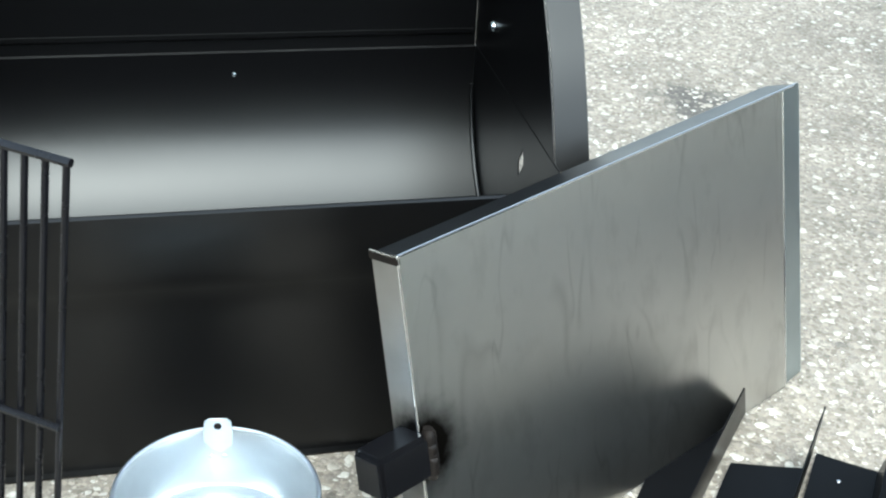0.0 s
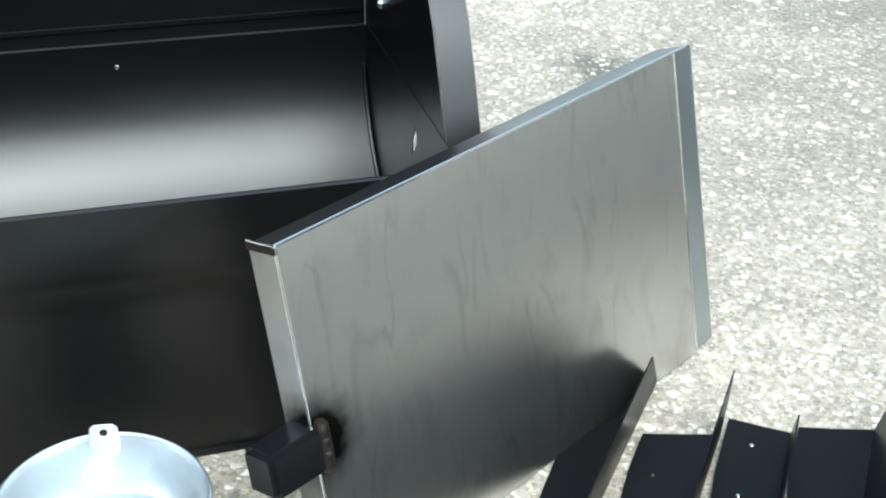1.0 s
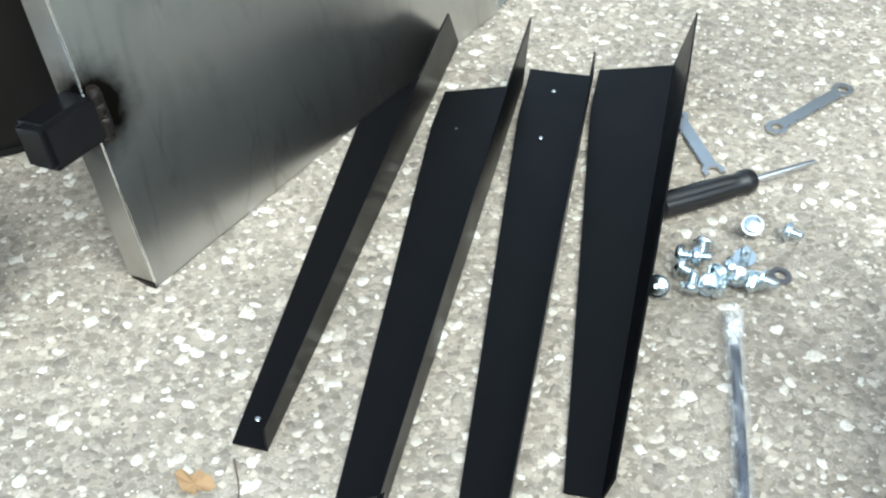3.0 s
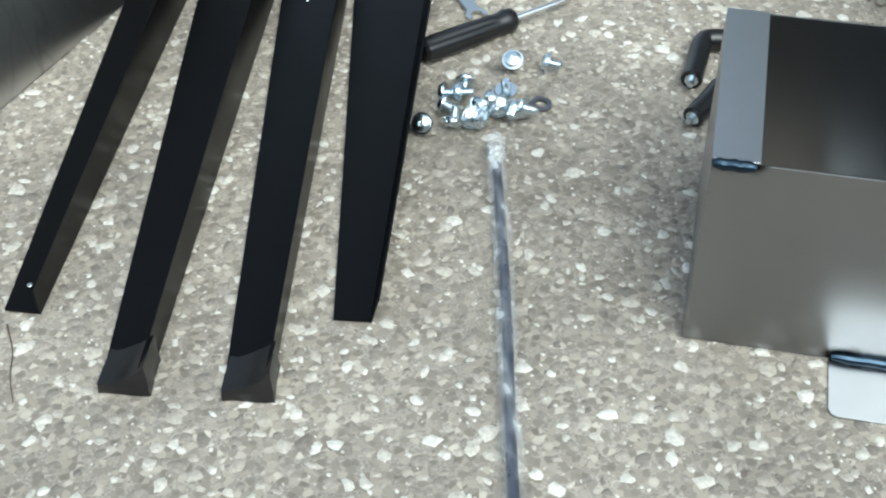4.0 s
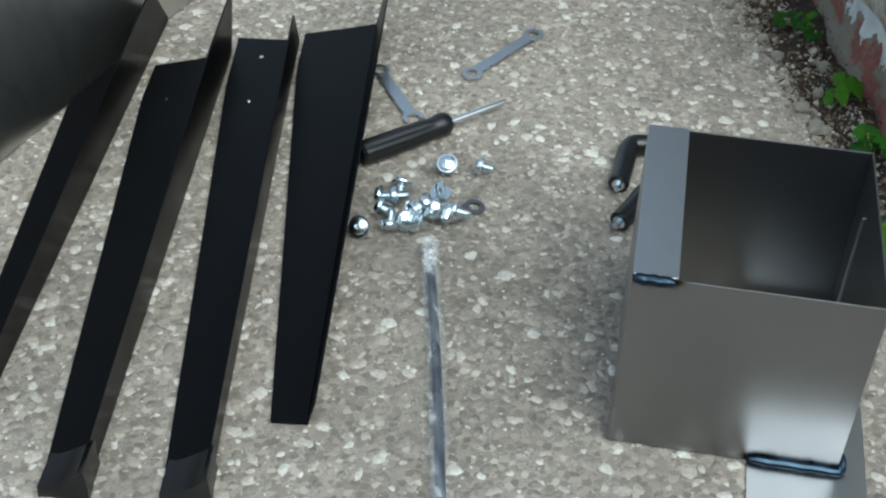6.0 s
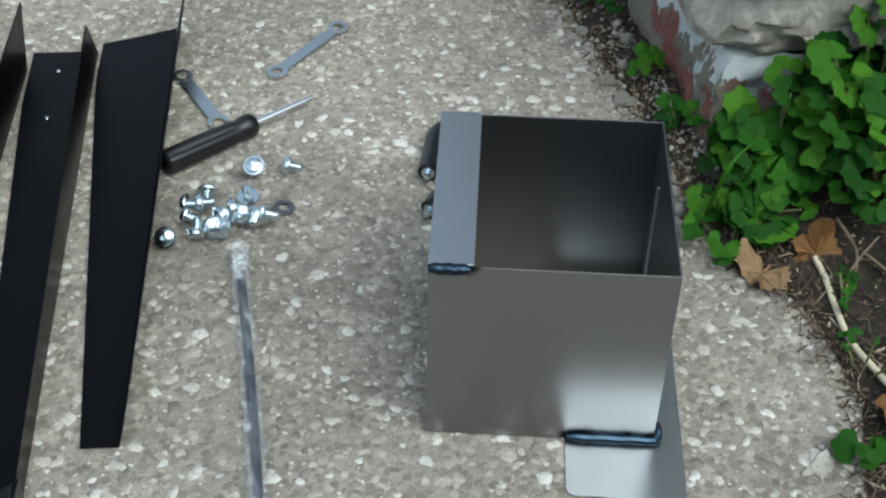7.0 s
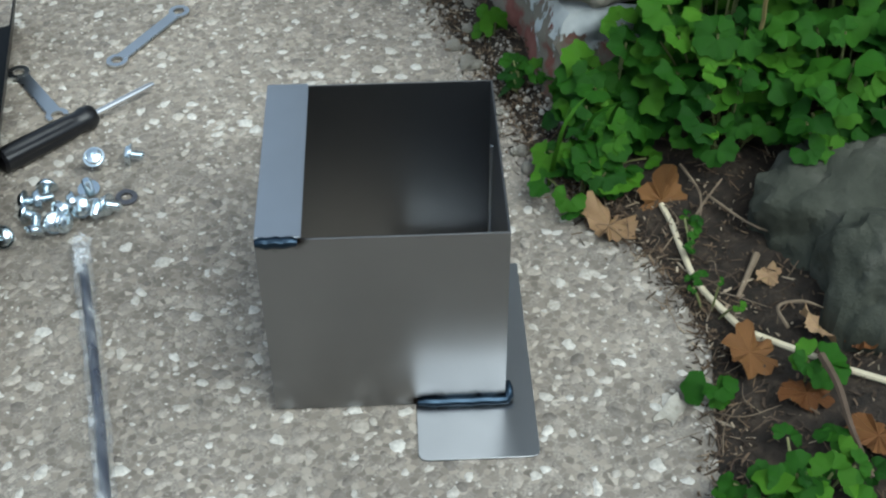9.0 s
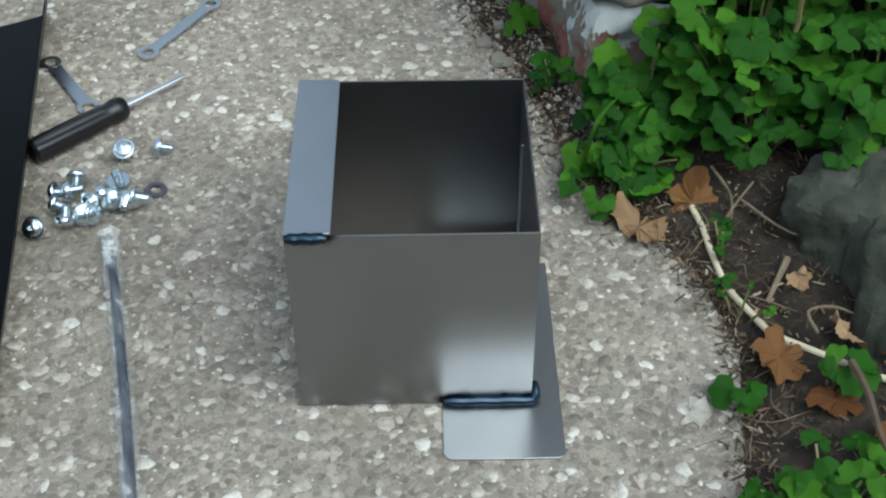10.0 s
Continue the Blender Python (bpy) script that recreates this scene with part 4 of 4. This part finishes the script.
# ---- plants ----
def leaf_mesh(seed, leaflets=3):
    """A compound leaf: rounded leaflets with three shallow lobes each, on short stalks, cupped along their midribs."""
    r = random.Random(seed)
    bm = bmesh.new()
    turns = {1: (0,), 2: (38, -34), 3: (0, 74, -71)}[leaflets]
    for t in turns:
        size = 0.50 * r.uniform(0.86, 1.08) * (1.25 if leaflets == 1 else 1.0)
        a0, stalk, sag, fold = radians(t + r.uniform(-9, 9)), 0.08 if leaflets > 1 else 0.0, r.uniform(0.10, 0.34), r.uniform(0.05, 0.2)
        n = 18
        def at(th, q):
            rad = size * q * (1.0 - 0.34 * (abs(th) / 1.2) ** 4) * (0.86 + 0.14 * abs(math.cos(th * 2.6)) ** 0.6 + 0.065 * math.cos(th * 10.0 + seed))
            x, y = rad * math.sin(th), stalk + rad * math.cos(th)
            z = fold * abs(x) - sag * (x * x + y * y) + 0.05 * math.sin(th * 4.1 + seed) * q * q
            return bm.verts.new((x * math.cos(a0) - y * math.sin(a0), x * math.sin(a0) + y * math.cos(a0), z))
        c = at(0.0, 0.04)
        rings = [[at(-1.2 + 2.4 * k / n, q) for k in range(n + 1)] for q in (0.45, 0.8, 1.0)]
        for k in range(n):
            bm.faces.new((c, rings[0][k + 1], rings[0][k]))
            for u, v in zip(rings, rings[1:]):
                bm.faces.new((u[k], u[k + 1], v[k + 1], v[k]))
    return finish("leaf", bm, MAT_LEAF, True)


LEAVES = [leaf_mesh(s, lb) for s, lb in ((1, 3), (2, 3), (3, 3), (4, 2), (5, 3), (6, 1), (7, 3))]


def plant(x, y, spread, height, count, size, seed, label, tilt_to=(-0.5, -0.8)):
    r = random.Random(seed)
    base = Vector((x, y, soil_z(x, y) - 0.004))
    ob = thing("leafy_plant", Matrix.Translation(base), label, "plant", "green weeds")
    stems = bmesh.new()
    for k in range(count):
        a, q = r.uniform(0, 6.283), r.random() ** 0.6
        dx, dy = spread[0] * q * math.cos(a), spread[1] * q * math.sin(a)
        z = height * (0.35 + 0.65 * r.random()) * (1.05 - 0.55 * q * q)
        if base.z + z < soil_z(x + dx, y + dy) + 0.012:
            z = soil_z(x + dx, y + dy) + 0.012 + r.random() * 0.02 - base.z
        top = Vector((dx, dy, z))
        root = Vector((dx * 0.35, dy * 0.35, 0.0))
        if k % 2 == 0:
            tube(stems, smooth_line([root, root.lerp(top, 0.5) + Vector((0, 0, 0.25 * z * 0.4)), top], 3), 0.0011, 5, False)
        sz = size * (0.75 + 0.75 * r.random() ** 1.3)
        lf = part("leaf", LEAVES[r.randrange(len(LEAVES))], MAT_LEAF, ob)
        nrm = Vector((tilt_to[0] * r.uniform(0, 0.8) + r.uniform(-0.55, 0.55), tilt_to[1] * r.uniform(0, 0.8) + r.uniform(-0.55, 0.55), 1.0)).normalized()
        out = Vector((dx + r.uniform(-0.02, 0.02), dy + r.uniform(-0.02, 0.02), 0.001))
        lf.matrix_basis = frame_of(top, out.cross(nrm) if out.length > 0.004 else (1, 0, 0), nrm) @ pose(0, 0, 0, 0, 0, r.uniform(-70, 70)) @ Matrix.Diagonal((sz, sz, sz, 1))
    part("stem", stems, MAT_STEM, ob, "thin pale green stems")
    return ob


plant(1.085, 0.545, (0.10, 0.10), 0.16, 138, 0.030, 11, "lush green weed with rounded lobed leaves beside the wall")
plant(1.055, 0.485, (0.070, 0.050), 0.13, 57, 0.030, 23, "green weed with lobed leaves above dry leaves")
plant(1.13, 0.425, (0.085, 0.045), 0.15, 36, 0.030, 24, "green weed with lobed leaves hanging over a boulder")
plant(1.20, 0.50, (0.13, 0.12), 0.22, 138, 0.031, 12, "lush green weed with rounded lobed leaves over the boulders")
plant(0.945, 0.540, (0.050, 0.050), 0.075, 45, 0.027, 13, "low green weed at the edge of the slab")
plant(1.31, 0.57, (0.16, 0.15), 0.27, 132, 0.033, 14, "lush green weed with rounded lobed leaves over the boulders")
plant(0.826, 0.136, (0.060, 0.050), 0.045, 31, 0.026, 15, "low green weed growing over the slab edge")
plant(0.845, 0.250, (0.016, 0.010), 0.022, 3, 0.034, 16, "small green seedling by the slab edge")
plant(0.952, 0.677, (0.018, 0.018), 0.05, 9, 0.030, 17, "small green weed at the foot of the wall")
plant(0.971, 0.762, (0.02, 0.02), 0.03, 5, 0.024, 18, "small green weed at the foot of the wall")
plant(1.01, 0.90, (0.025, 0.03), 0.035, 6, 0.020, 19, "small green weed at the foot of the wall")
plant(0.935, 0.385, (0.02, 0.04), 0.02, 6, 0.011, 21, "sparse green sprouts at the slab edge")
plant(0.905, 0.33, (0.015, 0.03), 0.02, 5, 0.010, 22, "sparse green sprouts at the slab edge")
plant(0.908, 0.220, (0.014, 0.012), 0.045, 3, 0.030, 20, "small green weed among dry leaves")

plant(0.975, 0.567, (0.045, 0.050), 0.115, 37, 0.031, 31, "green weed with lobed leaves hiding the corner of the wall")
plant(1.105, 0.400, (0.085, 0.035), 0.125, 35, 0.031, 33, "green weed with lobed leaves hanging over a boulder")
plant(0.906, 0.512, (0.040, 0.030), 0.055, 20, 0.032, 25, "low green weed spreading over the slab edge")

# long grass blades sticking out of the leaves
grass = thing("grass_tuft", pose(0, 0, 0), "pale green grass blades among the lobed leaves", "grass")
for near, far in (((0.879, 0.514, 0.085), (0.904, 0.514, 0.115)), ((0.910, 0.514, 0.085), (0.937, 0.489, 0.115)), ((0.932, 0.510, 0.085), (0.928, 0.489, 0.115))):
    near, far = Vector(near), Vector(far)
    foot = near + Vector((0.012, 0.03, 0.0))
    foot.z = soil_z(foot.x, foot.y)
    bm = bmesh.new()
    line = smooth_line([foot, near, near.lerp(far, 0.5) + Vector((0, 0, 0.006)), far], 5)
    tube(bm, line, [0.0024 * (1 - 0.9 * (k / len(line)) ** 2) for k in range(len(line))], 6, True, 0.25)
    part("blade", bm, MAT_LEAF, grass)

# a tall dry stalk among the leaves
bm = bmesh.new()
tube(bm, smooth_line([(1.083, 0.510, 0.04), (1.073, 0.490, 0.11), (1.067, 0.477, 0.155), (1.052, 0.464, 0.19), (1.038, 0.446, 0.25)], 6), 0.0020, 7)
solo("dry_stalk", bm, MAT_STRAW, pose(0, 0, 0), "tall dry yellow stalk standing among green leaves", "stalk")


def dry_leaf(x, y, size, turn, seed, label, spikes=5, z=0.004, curl=0.5, tilt=0, mat=None):
    r = random.Random(seed)
    bm = bmesh.new()
    n = 40
    c = bm.verts.new((0, 0, 0.06))
    mid, rim = [], []
    for k in range(n):
        a = 6.28318 * k / n
        rad = (0.36 + 0.10 * math.sin(a * 2 + seed * 1.7)) * 0.95 + 0.15 * abs(math.cos(spikes * a / 2 + 0.3 * math.sin(a + seed))) ** 1.4 + 0.05 * r.uniform(-1, 1)
        px, py = rad * math.cos(a), rad * math.sin(a)
        up = curl * (0.35 * px * px + 0.6 * max(0, py) ** 2) + 0.10 * math.sin(3 * a + seed) * rad + 0.26 * noise.noise((px * 4.5, py * 4.5, seed * 3.1))
        mid.append(bm.verts.new((px * 0.5, py * 0.5, up * 0.3 + 0.04 + 0.03 * r.uniform(-1, 1))))
        rim.append(bm.verts.new((px, py, max(-0.02, up + 0.04 * r.uniform(-1, 1)))))
    for k in range(n):
        q = (k + 1) % n
        bm.faces.new((c, mid[k], mid[q]))
        bm.faces.new((mid[k], rim[k], rim[q], mid[q]))
    low = min(v.co.z for v in bm.verts)
    for v in bm.verts:
        v.co.z -= low
    return solo("dry_leaf", bm, mat or MAT_DRY, pose(x, y, z, tilt, 0, turn) @ Matrix.Diagonal((size, size, size, 1)), label, "leaf", "dry leaves")


dry_leaf(0.890, 0.266, 0.052, 65, 1, "curled brown maple leaf lying on the soil", 5, soil_z(0.890, 0.266) + 0.007, 1.4, 8)
dry_leaf(0.900, 0.462, 0.050, -20, 2, "crumpled orange-tan dry leaf at the slab edge", 3, 0.003, 1.3, 0, MAT_TAN)
dry_leaf(0.956, 0.459, 0.058, -25, 3, "crumpled orange dry leaf under the green leaves", 5, 0.012, 1.5, 52)
dry_leaf(0.945, 0.250, 0.036, 70, 4, "curled yellow dry leaf on the soil", 3, soil_z(0.945, 0.250) + 0.012, 1.6, 25, MAT_TAN)
dry_leaf(0.896, 0.207, 0.042, 160, 5, "brown dry leaf half under a weed", 5, soil_z(0.896, 0.207) + 0.006, 1.0)
dry_leaf(0.966, 0.326, 0.026, 20, 8, "pale grey-tan scrap of dry leaf on the soil", 3, soil_z(0.966, 0.326) + 0.004, 0.8, 0, MAT_TAN)
dry_leaf(0.970, 0.222, 0.036, 250, 9, "brown dry leaf against the fieldstone", 4, soil_z(0.970, 0.222) + 0.010, 1.2, 15)
dry_leaf(0.018, 0.588, 0.027, 70, 6, "small curled tan leaf on the concrete", 4, 0.001, 2.6, 0, MAT_TAN)
dry_leaf(0.905, 0.143, 0.050, 220, 7, "brown dry leaf on the soil", 5, soil_z(0.905, 0.143) + 0.008, 0.8)

# white cord over the soil
cord = [(0.951, 0.452), (0.942, 0.425), (0.931, 0.400), (0.915, 0.358), (0.910, 0.322), (0.909, 0.294), (0.919, 0.265), (0.929, 0.238), (0.934, 0.220), (0.954, 0.176), (0.969, 0.147)]
bm = bmesh.new()
tube(bm, smooth_line([(x, y, max(0.002, soil_z(x, y)) + 0.004) for x, y in cord], 6), 0.0029, 8)
solo("cord", bm, MAT_CORD, pose(0, 0, 0), "pale root-like cord trailing over the soil", "cord")


def twig(pts, r, label, mat=None):
    bm = bmesh.new()
    line = smooth_line([(x, y, max(0.002, soil_z(x, y)) + h) for x, y, h in pts], 4)
    tube(bm, line, [r * (1 - 0.5 * k / len(line)) for k in range(len(line))], 6)
    solo("twig", bm, mat or MAT_TWIG, pose(0, 0, 0), label, "twig", "dry twigs")


twig([(0.985, 0.47, 0.02), (0.975, 0.43, 0.02), (0.955, 0.405, 0.012)], 0.0016, "thin dry twig on the soil")
twig([(0.950, 0.413, 0.004), (0.975, 0.425, 0.010), (1.005, 0.435, 0.016)], 0.0016, "thin dry twig on the soil")
twig([(0.985, 0.43, 0.012), (0.992, 0.37, 0.012), (1.02, 0.33, 0.01)], 0.0014, "thin dry twig on the soil")
twig([(0.974, 0.351, 0.006), (0.950, 0.336, 0.006), (0.929, 0.323, 0.004)], 0.0034, "flat splinter of pale wood on the soil")
twig([(0.912, 0.215, 0.034), (0.900, 0.185, 0.034), (0.886, 0.155, 0.026), (0.874, 0.118, 0.014)], 0.0036, "brown woody stem at the edge of the bed", MAT_BARK)
twig([(0.925, 0.262, 0.02), (0.932, 0.282, 0.024), (0.952, 0.276, 0.022), (0.966, 0.262, 0.014)], 0.0017, "curled dry stem on the soil")
twig([(0.049, 0.607, 0.001), (0.051, 0.577, 0.001), (0.047, 0.552, 0.001), (0.047, 0.524, 0.001)], 0.0007, "thin brown twig lying on the concrete", MAT_BARK)
for k in range(110):
    y0 = rng.uniform(0.06, 0.62)
    x0 = slab_edge(y0) + (rng.uniform(-0.02, 0.03) if k % 3 else rng.uniform(0.0, 0.16))
    a, ln = rng.uniform(0, 6.28), rng.uniform(0.012, 0.055)
    bend = rng.uniform(-0.8, 0.8)
    twig([(x0, y0, 0.003), (x0 + ln * 0.5 * math.cos(a), y0 + ln * 0.5 * math.sin(a), 0.008), (x0 + ln * math.cos(a + bend), y0 + ln * math.sin(a + bend), 0.004)],
         rng.uniform(0.0003, 0.0007), "thin bit of dry grass stem by the soil", MAT_BARK if k % 2 else MAT_TWIG)

# loose stones along the foot of the wall
for k in range(40):
    y0 = rng.uniform(0.55, 1.15)
    x0 = slab_edge(y0) + rng.uniform(-0.03, 0.03)
    sz = rng.uniform(0.003, 0.0085)
    bm = bmesh.new()
    bmesh.ops.create_icosphere(bm, subdivisions=2, radius=1.0)
    for v in bm.verts:
        v.co *= 1 + 0.3 * noise.noise(v.co * 1.5 + Vector((k * 3.3, 0, 0)))
    solo("pebble", bm, MAT_PALE_STONE, pose(x0, y0, max(0.0, soil_z(x0, y0)) + sz * 0.55, 0, 0, k * 40) @ Matrix.Diagonal((sz, sz * 0.8, sz * 0.75, 1)), "loose pale pebble at the slab edge", "pebble", "loose pebbles")
dry_flake = bmesh.new()
prism(dry_flake, [(0.020 * math.cos(a) * (0.7 + 0.4 * math.sin(3.3 * a)), 0.014 * math.sin(a) * (0.8 + 0.3 * math.cos(2 * a))) for a in [k * 0.4488 for k in range(14)]], 0.0012, pose(0.809, 0.262, 0.0016, 4, -5, 20))
solo("paint_flake", dry_flake, MAT_PALE_STONE, pose(0, 0, 0), "pale flake of old paint on the concrete", "flake")

# crumbs of dry leaf and bark over the soil and the slab's edge
lr = np.random.RandomState(21)
verts, faces = [], []
for k in range(8500):
    y0 = 0.02 + 1.25 * lr.rand()
    x0 = slab_edge(y0) + (lr.randn() * 0.013 if lr.rand() < 0.30 else 0.30 * lr.rand() ** 1.3)
    ln, wd, a = 0.0012 + 0.007 * lr.rand() ** 3, 0.0003 + 0.0010 * lr.rand() ** 2, 6.28 * lr.rand()
    z0 = max(0.001, soil_z(x0, y0)) + 0.001 + 0.006 * lr.rand() * (x0 > slab_edge(y0) + 0.02)
    b0, tip_z = len(verts), 0.004 * lr.rand()
    for p, q, h in ((-1, -1, 0), (1, -0.6, tip_z), (0.8, 1, tip_z), (-0.7, 0.9, 0), (-1, -1, -0.0008), (1, -0.6, tip_z - 0.0008), (0.8, 1, tip_z - 0.0008), (-0.7, 0.9, -0.0008)):
        verts.append((x0 + ln * p * math.cos(a) - wd * q * math.sin(a), y0 + ln * p * math.sin(a) + wd * q * math.cos(a), z0 + h))
    faces += [(b0, b0 + 1, b0 + 2, b0 + 3), (b0 + 4, b0 + 7, b0 + 6, b0 + 5), (b0, b0 + 4, b0 + 5, b0 + 1), (b0 + 1, b0 + 5, b0 + 6, b0 + 2), (b0 + 2, b0 + 6, b0 + 7, b0 + 3), (b0 + 3, b0 + 7, b0 + 4, b0)]
MAT_LITTER, n_, l_, p_ = material("leaf_litter")
geo = n_.new("ShaderNodeNewGeometry")
l_.new(ramp(n_, l_, geo.outputs["Random Per Island"], [(0.0, (0.02, 0.013, 0.008)), (0.5, (0.075, 0.048, 0.028)), (0.85, (0.17, 0.115, 0.07)), (1.0, (0.40, 0.33, 0.24))]), p_.inputs["Base Color"])
p_.inputs["Roughness"].default_value = 0.9
me = bpy.data.meshes.new("leaf_litter")
me.from_pydata(verts, [], faces)
me.materials.append(MAT_LITTER)
tagged(new("leaf_litter", me), "brown crumbs of dry leaf and bark on the soil", "litter", "", "stuff")

# grit and small stones swept against the foot of the wall
verts, faces = [], []
for k in range(2000):
    y0 = 0.50 + 0.80 * lr.rand()
    x0 = slab_edge(y0) + 0.035 - 0.085 * lr.rand() ** 1.5
    rad, a = 0.0007 + 0.0030 * lr.rand() ** 4, 6.28 * lr.rand()
    z0 = max(0.0005, soil_z(x0, y0) + 0.002)
    b0 = len(verts)
    for q in range(5):
        rr = rad * (0.7 + 0.6 * lr.rand())
        verts.append((x0 + rr * math.cos(a + 1.2566 * q), y0 + rr * math.sin(a + 1.2566 * q), z0 - 0.0006))
    for q in range(5):
        px, py, pz = verts[b0 + q]
        verts.append((x0 + (px - x0) * 0.7, y0 + (py - y0) * 0.7, z0 + rad * (0.5 + 0.4 * lr.rand())))
    faces += [(b0 + q, b0 + (q + 1) % 5, b0 + 5 + (q + 1) % 5, b0 + 5 + q) for q in range(5)] + [(b0 + 5, b0 + 6, b0 + 7, b0 + 8, b0 + 9)]
me = bpy.data.meshes.new("loose_grit")
me.from_pydata(verts, [], faces)
me.materials.append(MAT_PEBBLE)
tagged(new("loose_grit", me), "fine pale grit along the foot of the wall", "gravel", "", "stuff")
